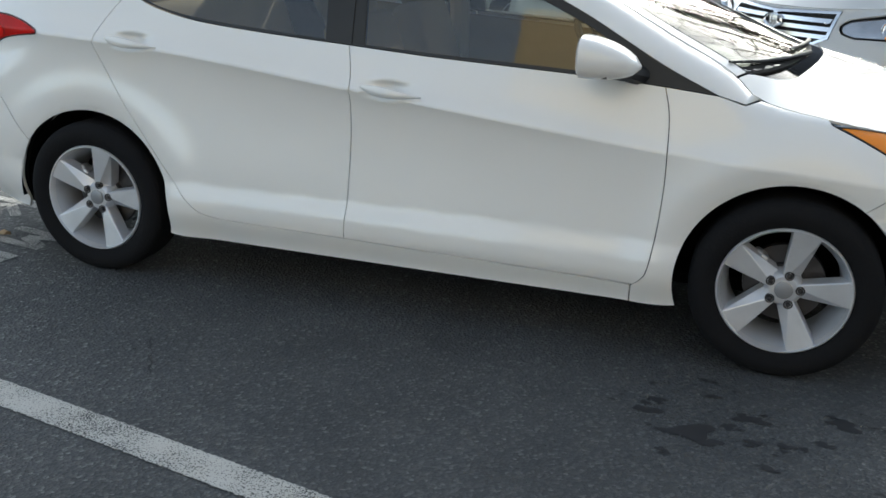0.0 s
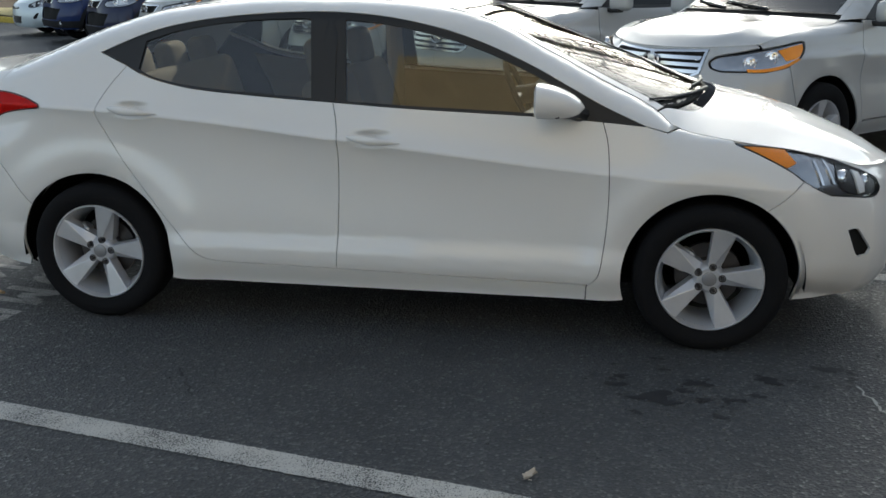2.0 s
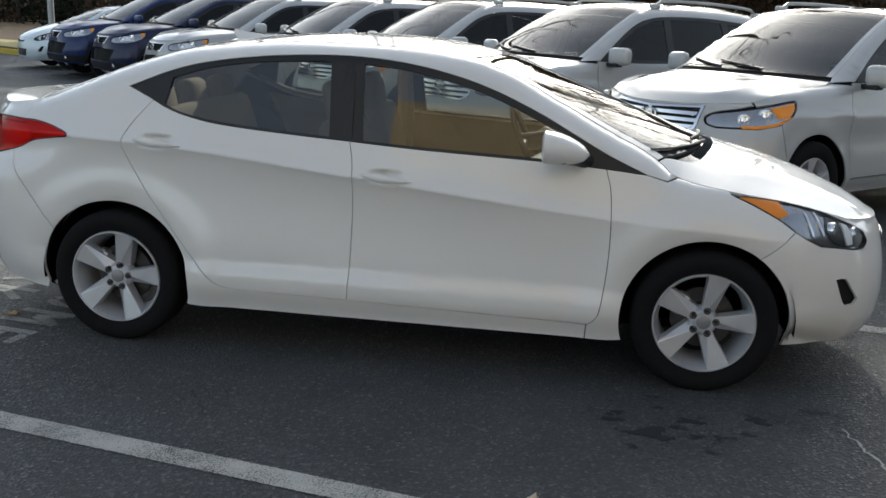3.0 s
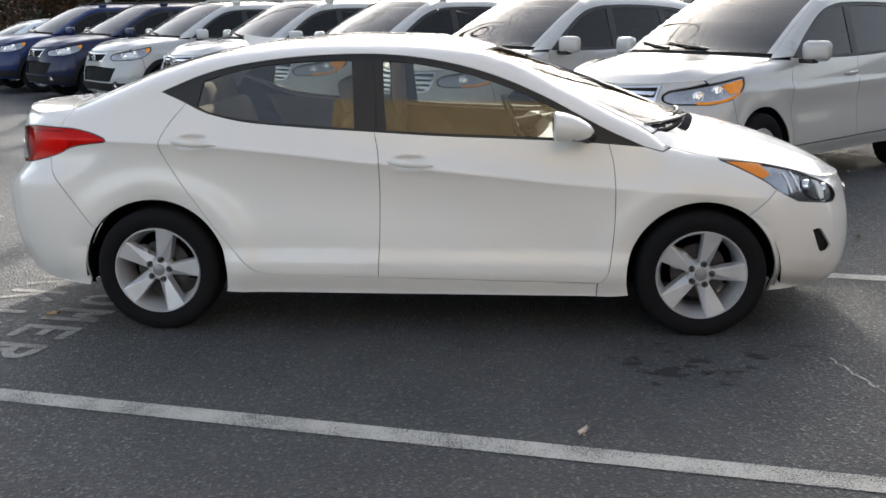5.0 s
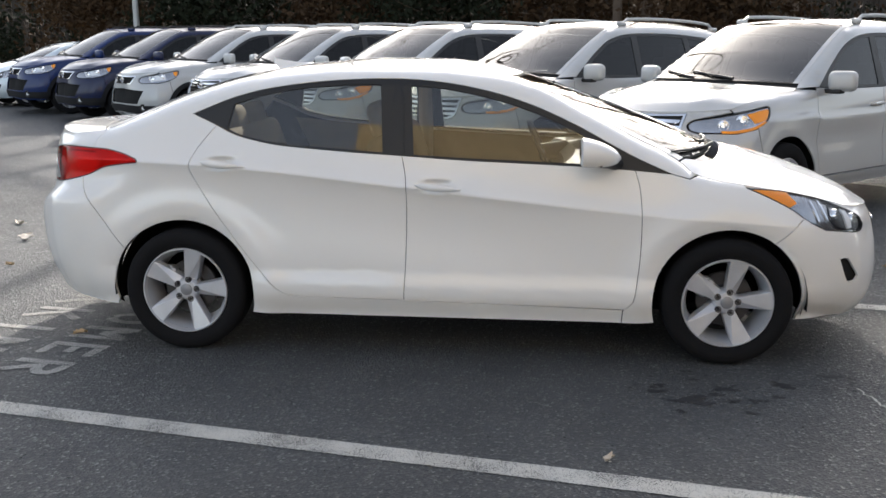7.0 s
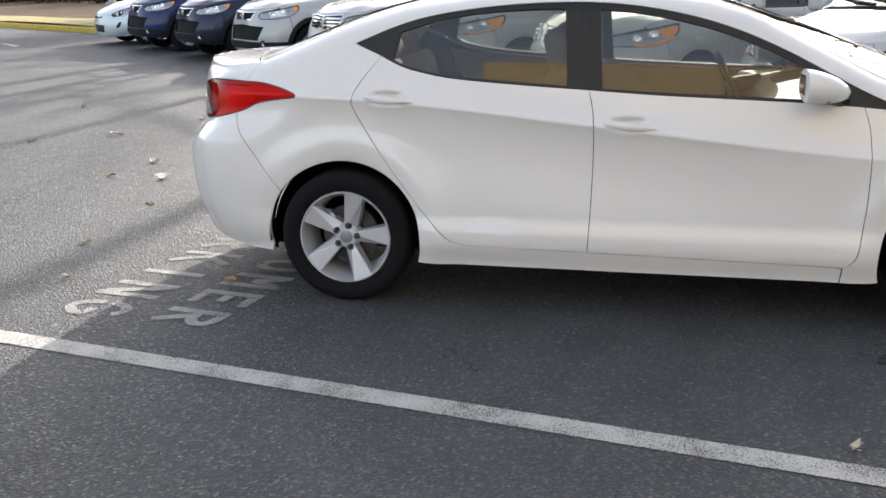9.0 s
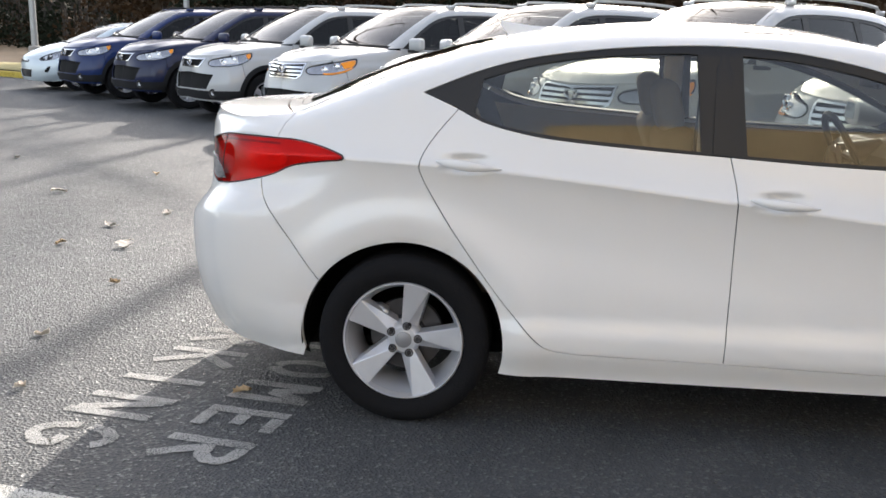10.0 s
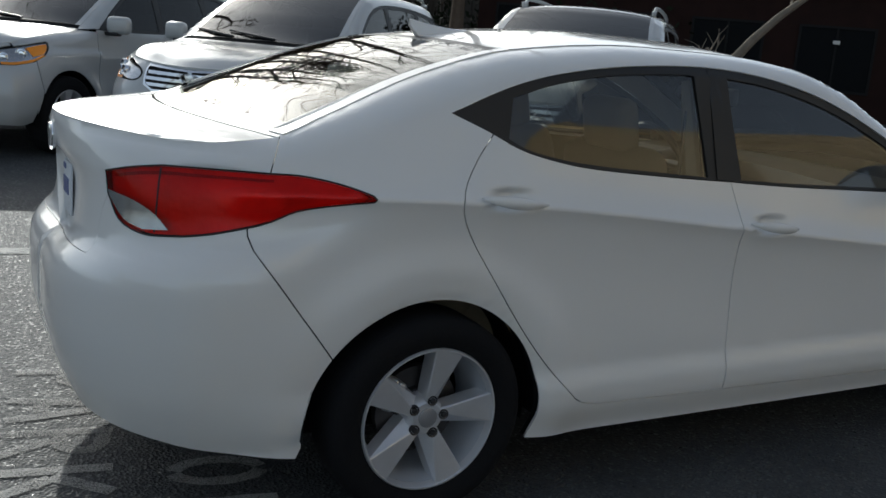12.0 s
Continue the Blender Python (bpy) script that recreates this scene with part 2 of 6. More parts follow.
# ---- mesh helpers ----
class MB:
    """Collects vertices and faces of one mesh."""

    def __init__(self):
        self.v, self.f, self.n = [], [], []

    def add(self, verts, faces, normals=None):
        o = len(self.v)
        self.v += [tuple(map(float, p)) for p in verts]
        self.f += [tuple(i + o for i in q) for q in faces]
        if normals is not None:
            self.n += [tuple(map(float, p)) for p in normals]
        return self

    def box(self, cx, cy, cz, sx, sy, sz, bevel=0.0, m=None):
        bm = bmesh.new()
        bmesh.ops.create_cube(bm, size=1.0)
        bmesh.ops.scale(bm, vec=(sx, sy, sz), verts=bm.verts)
        if bevel:
            bmesh.ops.bevel(bm, geom=bm.edges[:], offset=min(bevel, 0.45 * min(sx, sy, sz)), segments=3, profile=0.5, affect="EDGES")
        t = Matrix.Translation((cx, cy, cz)) @ (m if m is not None else Matrix.Identity(4))
        bm.verts.index_update()
        self.add([t @ v.co for v in bm.verts], [[v.index for v in f.verts] for f in bm.faces])
        bm.free()
        return self

    def tube(self, pts, radii, seg=10, caps=True):
        """A round tube through the points, with a radius at each."""
        pts = [Vector(p) for p in pts]
        if not hasattr(radii, "__len__"):
            radii = [radii] * len(pts)
        rings, faces = [], []
        ref = Vector((0.13, 0.27, 0.95))
        for i, p in enumerate(pts):
            d = (pts[min(i + 1, len(pts) - 1)] - pts[max(i - 1, 0)]).normalized()
            a = d.cross(ref)
            if a.length < 0.05:
                a = d.cross(Vector((1, 0, 0)))
            a.normalize()
            b = d.cross(a)
            rings += [p + radii[i] * (math.cos(2 * math.pi * j / seg) * a + math.sin(2 * math.pi * j / seg) * b) for j in range(seg)]
        for i in range(len(pts) - 1):
            for j in range(seg):
                k = (j + 1) % seg
                faces.append((i * seg + j, i * seg + k, (i + 1) * seg + k, (i + 1) * seg + j))
        if caps:
            faces.append(tuple(range(seg))[::-1])
            faces.append(tuple(range((len(pts) - 1) * seg, len(pts) * seg)))
        return self.add(rings, faces)

    def lathe(self, prof, seg=48, m=None, closed=False, arc=None):
        """Turns (radius, y) points round the y axis."""
        m = m if m is not None else Matrix.Identity(4)
        a0, a1 = arc if arc else (0.0, 2 * math.pi)
        n = seg if not arc else seg + 1
        vs = [m @ Vector((r * math.cos(a0 + (a1 - a0) * j / seg), y, r * math.sin(a0 + (a1 - a0) * j / seg))) for r, y in prof for j in range(n)]
        fs = []
        k = len(prof)
        for i in range(k if closed else k - 1):
            for j in range(seg):
                b = (j + 1) % n if not arc else j + 1
                i2 = (i + 1) % k
                fs.append((i * n + j, i * n + b, i2 * n + b, i2 * n + j))
        return self.add(vs, fs)


def obj(name, mb, material, parent=None, label="", smooth=True, angle=35.0, **tags):
    me = bpy.data.meshes.new(name)
    me.from_pydata(mb.v, [], mb.f)
    if smooth:
        me.polygons.foreach_set("use_smooth", [True] * len(me.polygons))
    if mb.n and len(mb.n) == len(mb.v):
        me.normals_split_custom_set_from_vertices(mb.n)
    elif smooth:
        bm = bmesh.new()
        bm.from_mesh(me)
        bmesh.ops.recalc_face_normals(bm, faces=bm.faces[:])
        for e in bm.edges:
            if len(e.link_faces) == 2 and e.calc_face_angle(0.0) > radians(angle):
                e.smooth = False
        bm.to_mesh(me)
        bm.free()
    for q in material if isinstance(material, (list, tuple)) else [material]:
        me.materials.append(M[q])
    ob = new(name, me)
    if parent is not None:
        ob.parent = parent
    return tagged(ob, label=label, **tags)


def part(name, mb, material, parent, label="", **kw):
    return obj(name, mb, material, parent, label, **kw)


def thing(name, label, category, m=None, group=""):
    e = new(name)
    if m is not None:
        e.matrix_basis = m
    return tagged(e, label=label, category=category, group=group)


def slopes(xs, ys):
    h, d = np.diff(xs), np.diff(ys) / np.diff(xs)
    m = np.zeros_like(ys)
    for i in range(1, len(xs) - 1):
        if d[i - 1] * d[i] > 0:
            w1, w2 = 2 * h[i] + h[i - 1], h[i] + 2 * h[i - 1]
            m[i] = (w1 + w2) / (w1 / d[i - 1] + w2 / d[i])
    m[0], m[-1] = d[0], d[-1]
    return m


def knots(*rows):
    """A smooth monotone curve (or several) through a few knots."""
    a = np.array(rows, float)
    xs = a[:, 0]
    cols = [None] + [(a[:, c], slopes(xs, a[:, c])) for c in range(1, a.shape[1])]

    def curve(x, c=1):
        ys, m = cols[c]
        x = np.minimum(np.maximum(np.asarray(x, float), xs[0]), xs[-1])
        i = np.minimum(np.maximum(np.searchsorted(xs, x) - 1, 0), len(xs) - 2)
        h = xs[i + 1] - xs[i]
        t = (x - xs[i]) / h
        q = 1 - t
        return ys[i] * (1 + 2 * t) * q * q + m[i] * h * t * q * q + ys[i + 1] * t * t * (3 - 2 * t) - m[i + 1] * h * t * t * q
    return curve


def smooth01(x):
    x = np.clip(x, 0, 1)
    return x * x * (3 - 2 * x)


def spline(pts, step=0.02):
    """Points along a Catmull-Rom curve through pts."""
    p = np.array(pts, float)
    q = np.vstack([2 * p[0] - p[1], p, 2 * p[-1] - p[-2]])
    out = []
    for i in range(len(p) - 1):
        n = max(1, int(np.linalg.norm(p[i + 1] - p[i]) / step))
        for t in np.arange(n) / n:
            a, b, c, d = q[i:i + 4]
            out.append(0.5 * (2 * b + (c - a) * t + (2 * a - 5 * b + 4 * c - d) * t * t + (3 * b - a - 3 * c + d) * t ** 3))
    return [tuple(v) for v in out] + [tuple(p[-1])]


def straight(pts, step=0.03):
    out = []
    for a, b in zip(pts, pts[1:]):
        n = max(1, int(math.dist(a, b) / step))
        out += [tuple(a[k] + (b[k] - a[k]) * i / n for k in (0, 1)) for i in range(n)]
    return out + [tuple(pts[-1])]


def arc(cx, cz, r, a0, a1, n=24):
    return [(cx + r * math.cos(radians(a0 + (a1 - a0) * i / n)), cz + r * math.sin(radians(a0 + (a1 - a0) * i / n))) for i in range(n + 1)]


def inside(P, poly):
    x, y = P[:, 0], P[:, 1]
    c = np.zeros(len(P), bool)
    q = np.array(poly)
    for (x1, y1), (x2, y2) in zip(q, np.roll(q, -1, 0)):
        hit = (y1 > y) != (y2 > y)
        if y1 != y2:
            c ^= hit & (x < (x2 - x1) * (y - y1) / (y2 - y1) + x1)
    return c


def seg_dist(P, poly):
    q = np.array(poly)
    best = np.full(len(P), 9.0)
    for a, b in zip(q, np.roll(q, -1, 0)):
        d = b - a
        t = np.clip(((P - a) @ d) / max(1e-12, d @ d), 0, 1)
        best = np.minimum(best, np.linalg.norm(P - a - t[:, None] * d, axis=1))
    return best


def clean(poly, eps=1e-4):
    out = []
    for p in poly:
        if not out or math.dist(p, out[-1]) > eps:
            out.append((float(p[0]), float(p[1])))
    if math.dist(out[0], out[-1]) < eps:
        out.pop()
    return out


def inset(poly, d):
    """The outline moved inwards by d."""
    q = np.array(clean(poly))
    area = 0.5 * np.sum(q[:, 0] * np.roll(q[:, 1], -1) - np.roll(q[:, 0], -1) * q[:, 1])
    e1, e2 = q - np.roll(q, 1, 0), np.roll(q, -1, 0) - q
    n1, n2 = (np.stack([-e[:, 1], e[:, 0]], 1) / np.linalg.norm(e, axis=1)[:, None] for e in (e1, e2))
    b = n1 + n2
    b /= np.maximum(0.35, np.sum(b * b, 1) / 2)[:, None]
    return [tuple(v) for v in q + np.sign(area) * d * b]


def patch(fn, outline, su=0.03, sv=0.025, holes=(), lip=0.012, gap=0.0, side=-1, out=None, mb=None, skew=None, fine=()):
    """A piece of the surface fn(u, v) within an outline in (u, v), with its edge turned in by lip."""
    from mathutils.geometry import delaunay_2d_cdt
    outline = clean(inset(outline, gap) if gap else outline)
    holes = [clean(inset(h, -gap) if gap else h) for h in holes]
    loops = [outline, *holes]
    pts, edges = [], []
    for lo in loops:
        o = len(pts)
        pts += lo
        edges += [(o + i, o + (i + 1) % len(lo)) for i in range(len(lo))]
    q = np.array(outline)
    gu, gv = np.meshgrid(np.arange(q[:, 0].min(), q[:, 0].max(), su), np.arange(q[:, 1].min(), q[:, 1].max(), sv))
    g = np.stack([gu.ravel(), gv.ravel()], 1)
    if skew is not None:
        rows = np.concatenate([np.arange(-1.0, -0.10, sv), np.arange(-0.10, 0.10, sv / 3), np.arange(0.10, 0.8, sv)])
        gu, gv = np.meshgrid(np.arange(q[:, 0].min(), q[:, 0].max(), su), rows)
        g = np.stack([gu.ravel(), gv.ravel() + skew(gu.ravel())], 1)
    for x0, x1, z0, z1, st in fine:
        a, b = np.meshgrid(np.arange(x0, x1, st), np.arange(z0, z1, st))
        g = g[(g[:, 0] < x0) | (g[:, 0] > x1) | (g[:, 1] < z0) | (g[:, 1] > z1)]
        g = np.vstack([g, np.stack([a.ravel(), b.ravel()], 1)])
    keep = inside(g, outline)
    for h in holes:
        keep &= ~inside(g, h)
    g = g[keep]
    for lo in loops:
        if len(g):
            g = g[seg_dist(g, lo) > 0.25 * min(su, sv)]
    pts = pts + [tuple(p) for p in g]
    vs, es, fs, _, _, _ = delaunay_2d_cdt([Vector(p) for p in pts], edges, [], 0, 1e-6)
    uv = np.array([tuple(v) for v in vs])
    tri = np.array(fs)
    c = uv[tri].mean(1)
    k = inside(c, outline)
    for h in holes:
        k &= ~inside(c, h)
    tri = tri[k]
    P = fn(uv[:, 0], uv[:, 1])
    e = 1e-3
    du = fn(uv[:, 0] + e, uv[:, 1]) - fn(uv[:, 0] - e, uv[:, 1])
    dv = fn(uv[:, 0], uv[:, 1] + e) - fn(uv[:, 0], uv[:, 1] - e)
    N = np.cross(du, dv)
    L = np.linalg.norm(N, axis=1)
    N[L < 1e-12] = (0, 0, 1)
    N /= np.maximum(1e-12, np.linalg.norm(N, axis=1))[:, None]
    ref = np.array(out if out is not None else (0.0, 0.0, 0.0))
    toward = P.mean(0) - (np.array((1.3, 0.0, 0.7)) if out is None else 0) if out is None else ref
    if np.sum(N @ toward) < 0:
        N = -N
    fn_ = np.cross(P[tri[:, 1]] - P[tri[:, 0]], P[tri[:, 2]] - P[tri[:, 0]])
    flip = np.sum(fn_ * N[tri].mean(1), 1) < 0
    tri[flip] = tri[flip][:, ::-1]
    mb = mb or MB()
    faces = tri.tolist()
    if lip:
        cnt = {}
        for a, b, d in faces:
            for s, t in ((a, b), (b, d), (d, a)):
                cnt[(s, t)] = 1
        border = [(s, t) for s, t in cnt if (t, s) not in cnt]
        o = len(P)
        ids, ev, en = {}, [], []
        for s, t in border:
            for i in (s, t):
                if i not in ids:
                    ids[i] = o + len(ev)
                    ev += [P[i], P[i] - lip * N[i]]
                    en += [np.zeros(3), np.zeros(3)]
        for s, t in border:
            w = np.cross(P[t] - P[s], N[s])
            for i in (s, t):
                en[ids[i] - o] = en[ids[i] - o] + w
                en[ids[i] - o + 1] = en[ids[i] - o + 1] + w
            faces.append((ids[s] + 1, ids[t] + 1, ids[t], ids[s]))
        if ev:
            en = np.array(en)
            en /= np.maximum(1e-12, np.linalg.norm(en, axis=1))[:, None]
            P, N = np.vstack([P, ev]), np.vstack([N, en])
    if side > 0:
        P, N = P * (1, -1, 1), N * (1, -1, 1)
        faces = [tuple(f[::-1]) for f in faces]
    return mb.add(P, faces, N)


class Shape:
    """A car's skin: a lower belt round the body and a top between the rails. x forward from the rear axle, y to the left."""

    def __init__(s, ends, rail, centre, bow, crown, turns, side, rear, front):
        s.xr, s.xf = ends
        s.Lr, s.Lf = 0.72, 0.66
        s.table = []
        s.shelf = 0.0
        s.rail, s.centre, s.bow, s.crown = rail, centre, bow, crown
        s.turn_r, s.turn_f = turns
        s.side = side
        s.rear_corner, s.rear_mid = rear
        s.front_corner, s.front_mid = front

    def top_half(s, xi, eta):
        k = s.bow(xi)
        hR, zR = s.rail(xi, 1), s.rail(xi, 2)
        zC = s.centre(xi + k)
        ae = np.abs(eta)
        return xi + k * (1 - ae ** 2), ae * hR, zR + (zC - zR) * (1 - ae ** s.crown)

    def top(s, xi, eta):
        x, h, z = s.top_half(xi, eta)
        return np.stack([x, h * np.sign(eta), z], -1)

    def ring(s, u):
        xi = np.clip(u, s.xr, s.xf)
        a = np.where(u < s.xr, (s.xr - u) / s.Lr, np.where(u > s.xf, (u - s.xf) / s.Lf, 0.0))
        return s.top_half(xi, 1 - np.clip(a, 0, 1))

    def low_h(s, u, z, off=0.0):
        """x, half width, z of the belt, or of a shell off inside it."""
        u, z = np.asarray(u, float), np.asarray(z, float)
        x, h, zt = s.ring(u)
        pr = smooth01((s.turn_r - u) / (s.turn_r - (s.xr - s.Lr))) * math.pi / 2
        pf = smooth01((u - s.turn_f) / (s.xf + s.Lf - s.turn_f)) * math.pi / 2
        o = s.side(u, z, zt, h) - h
        wr, wf = smooth01((s.turn_r - u) / (s.turn_r - s.xr)), smooth01((u - s.turn_f) / (s.xf - s.turn_f))
        ar, af = smooth01((s.xr - u) / s.Lr), smooth01((u - s.xf) / s.Lf)
        fz = zt - z
        fr = fz + s.shelf * smooth01((u + 0.95) / 0.40) * smooth01((fz - 0.20) / 0.08)
        o_r = s.rear_corner(fr) * (1 - ar) + s.rear_mid(fz) * ar
        o_f = s.front_corner(fz) * (1 - af) + s.front_mid(fz) * af
        o = o * (1 - wr) * (1 - wf) + o_r * wr + o_f * wf - off
        return x - np.sin(pr) * o + np.sin(pf) * o, h + np.cos(pr) * np.cos(pf) * o, z + 0 * u

    def low(s, u, z, off=0.0):
        x, h, z = s.low_h(u, z, off)
        return np.stack([x, -np.maximum(h, 0.0), z], -1)

    def u_at(s, x, z):
        """The u at which the belt passes x at height z."""
        if not s.table:
            us, zs = np.linspace(s.xr - s.Lr, s.xf + s.Lf, 700), np.arange(0.10, 1.90, 0.01)
            gu, gz = np.meshgrid(us, zs)
            s.table.append((us, zs, np.maximum.accumulate(s.low_h(gu.ravel(), gz.ravel())[0].reshape(gu.shape), axis=1)))
        us, zs, X = s.table[0]
        k = min(max((z - zs[0]) / 0.01, 0), len(zs) - 1.001)
        i = int(k)
        return float(np.interp(x, X[i] * (1 - k + i) + X[i + 1] * (k - i), us))

    def uz(s, pts):
        return [(s.u_at(x, z), z) for x, z in pts]

    def h_at(s, x, z):
        u = s.u_at(x, z)
        return float(s.low_h(np.array([u]), np.array([z]))[1][0])

    def topz(s, u):
        return float(s.ring(np.array([float(u)]))[2][0])

    def rim(s, u0, u1, drop=0.0, n=40):
        """Outline points along the belt's upper edge."""
        return [(u, s.topz(u) - drop) for u in np.linspace(u0, u1, n)]


# ---- wheels ----
def wheel(parent, x, y, z, r, rim_r, width, outward, spokes=5, turn=77.0, fancy=True):
    """A tyred alloy wheel; outward is -1 or 1, the side that shows its face."""
    m = Matrix.Translation((x, y, z)) @ (Matrix.Identity(4) if outward < 0 else Matrix.Rotation(math.pi, 4, "Z"))
    w = width
    t = MB().lathe([(rim_r - 0.012, 0.03), (rim_r + 0.004, 0.008), (rim_r + 0.012, 0.0), (rim_r + 0.03, -0.008), (rim_r + 0.5 * (r - rim_r), -0.013), (r - 0.022, -0.006), (r - 0.008, 0.008),
                    (r - 0.002, 0.022), (r, 0.05), (r, w - 0.05), (r - 0.006, w - 0.02), (r - 0.03, w), (rim_r, w)], 56, m)
    tyre = part("tyre", t, "rubber", parent, "black rubber tyre")
    b = MB().lathe([(rim_r + 0.004, 0.006), (rim_r, -0.001), (rim_r - 0.004, -0.001), (rim_r - 0.008, 0.010), (rim_r - 0.012, 0.024)], 56, m)
    rim = part("rim", b, "alloy", parent, "silver alloy wheel rim")
    part("barrel", MB().lathe([(rim_r - 0.012, 0.024), (rim_r - 0.028, 0.07), (rim_r - 0.034, w - 0.02)], 48, m), "alloy_dark", rim, "shaded inner barrel")
    for i in range(spokes):
        a = radians(turn + 360.0 / spokes * i)
        c, s = math.cos(a), math.sin(a)

        def at(rr, tt, yy):
            return m @ Vector((rr * c - tt * s, yy, rr * s + tt * c))
        ro, ri, wd = rim_r - 0.006, 0.044, 5.0 / spokes * rim_r / 0.2165
        rows = []
        for k in range(9):
            f = k / 8
            rr = ri + (ro - ri) * f
            edge = (0.018 + 0.026 * f) * wd
            ridge = (0.006 - 0.054 * f ** 0.9) * wd
            foot = -(0.035 + 0.014 * f) * wd
            y0 = 0.024 - 0.019 * f
            deep = y0 + 0.034 * (1 - f) ** 0.8 + 0.001
            rows.append([at(rr, edge + 0.003, y0 + 0.060), at(rr, edge + 0.001, y0 + 0.004), at(rr, edge - 0.002, y0 + 0.0005), at(rr, ridge + 0.002, y0), at(rr, ridge - 0.0015, y0 + 0.0015),
                         at(rr, 0.5 * (ridge + foot), 0.45 * y0 + 0.55 * deep), at(rr, foot, deep), at(rr, foot - 0.004, deep + 0.045)])
        vs = [p for row in rows for p in row]
        part("spoke", MB().add(vs, [(k * 8 + j, k * 8 + j + 1, (k + 1) * 8 + j + 1, (k + 1) * 8 + j) for k in range(8) for j in range(7)]), "alloy", rim, "silver alloy spoke with a bevelled flank", angle=12.0)
    part("hub", MB().lathe([(0.0, 0.022), (0.046, 0.0235), (0.050, 0.027), (0.062, 0.046), (0.064, 0.085)], 30, m), "alloy", rim)
    if fancy:
        for i in range(5):
            a = radians(turn + 72 * i)
            q = m @ Matrix.Translation((0.053 * math.cos(a), 0, 0.053 * math.sin(a)))
            part("lug_nut", MB().lathe([(0.0, 0.013), (0.006, 0.014), (0.0090, 0.018), (0.0095, 0.028)], 8, q).lathe([(0.0105, 0.0220), (0.0155, 0.0195), (0.0165, 0.030)], 14, q), ["steel"], rim)
        part("centre_cap", MB().lathe([(0.0, 0.016), (0.026, 0.017), (0.030, 0.019), (0.031, 0.028)], 24, m), "cap_grey", rim, "round dull grey centre cap")
        part("brake_disc", MB().lathe([(0.0, 0.085), (0.07, 0.085), (0.075, 0.10), (0.135, 0.10), (0.137, 0.122), (0.07, 0.122)], 36, m), "steel", parent, "dark steel brake disc")
        q = m @ Matrix.Rotation(radians(-148), 4, "Y")
        cal = MB()
        cal.box(0.125, 0.085, 0.0, 0.05, 0.05, 0.10, 0.012).box(0.112, 0.066, 0.03, 0.03, 0.03, 0.03, 0.008).box(0.112, 0.066, -0.035, 0.03, 0.03, 0.03, 0.008).box(0.15, 0.09, 0.0, 0.02, 0.06, 0.07, 0.006)
        cal.v = [tuple(q @ Vector(v)) for v in cal.v]
        part("brake_caliper", cal, "caliper", parent, "grey brake caliper")
    return tyre


def wheel_well(parent, x, z, r, h, side):
    m = Matrix.Translation((x, 0, z)) @ Matrix.Diagonal((1, side, 1, 1))
    lo = MB().lathe([(r + 0.012, h - 0.012), (r + 0.03, h - 0.10), (r + 0.02, h - 0.34), (0.05, h - 0.36)], 30, m, arc=(radians(-11), radians(191)))
    lo.lathe([(r + 0.022, h + 0.034), (r + 0.026, h - 0.05)], 32, m, arc=(radians(-6), radians(186)))
    part("wheel_arch_liner", lo, "cavity", parent, "black wheel arch liner")


# ---- the saloon's skin ----
SED_RAIL = knots((-0.68, 0.575, 1.076), (-0.635, 0.628, 1.080), (-0.56, 0.668, 1.090), (-0.45, 0.686, 1.104), (-0.30, 0.655, 1.160), (0.05, 0.595, 1.30), (0.35, 0.570, 1.378), (0.85, 0.562, 1.418),
                 (1.25, 0.565, 1.412), (1.55, 0.572, 1.385), (1.75, 0.59, 1.335), (2.0, 0.622, 1.213), (2.25, 0.655, 1.085), (2.45, 0.69, 0.985),
                 (2.54, 0.745, 0.915), (2.77, 0.775, 0.872), (3.0, 0.735, 0.835), (3.18, 0.66, 0.79), (3.30, 0.58, 0.752))
SED_MID = knots((-0.95, 1.082), (-0.88, 1.098), (-0.70, 1.108), (-0.52, 1.130), (-0.30, 1.218), (0.0, 1.325), (0.25, 1.385), (0.55, 1.430), (0.95, 1.455), (1.25, 1.450),
                (1.50, 1.422), (1.66, 1.385), (2.0, 1.275), (2.4, 1.13), (2.68, 1.025), (2.78, 0.998), (3.0, 0.945), (3.2, 0.880), (3.4, 0.795), (3.55, 0.705))
SED_BOW = knots((-0.68, -0.24), (-0.45, -0.15), (-0.2, -0.10), (0.3, -0.04), (0.8, 0.0), (1.3, 0.03), (1.6, 0.10), (2.0, 0.15), (2.45, 0.20), (2.8, 0.20), (3.30, 0.245))
CREASE = knots((-0.9, 0.975), (-0.2, 0.965), (0.35, 0.935), (1.1, 0.858), (1.6, 0.805), (2.2, 0.745), (2.7, 0.71), (3.4, 0.66))
CREASE_S = knots((-0.9, 0.55), (0.0, 0.8), (1.1, 1.0), (1.8, 0.8), (2.25, 0.25), (2.6, 0.0), (3.4, 0.0))
SED_W = knots((-0.9, 0.85), (-0.4, 0.872), (0.2, 0.884), (1.2, 0.8875), (2.4, 0.886), (2.9, 0.872), (3.4, 0.80))


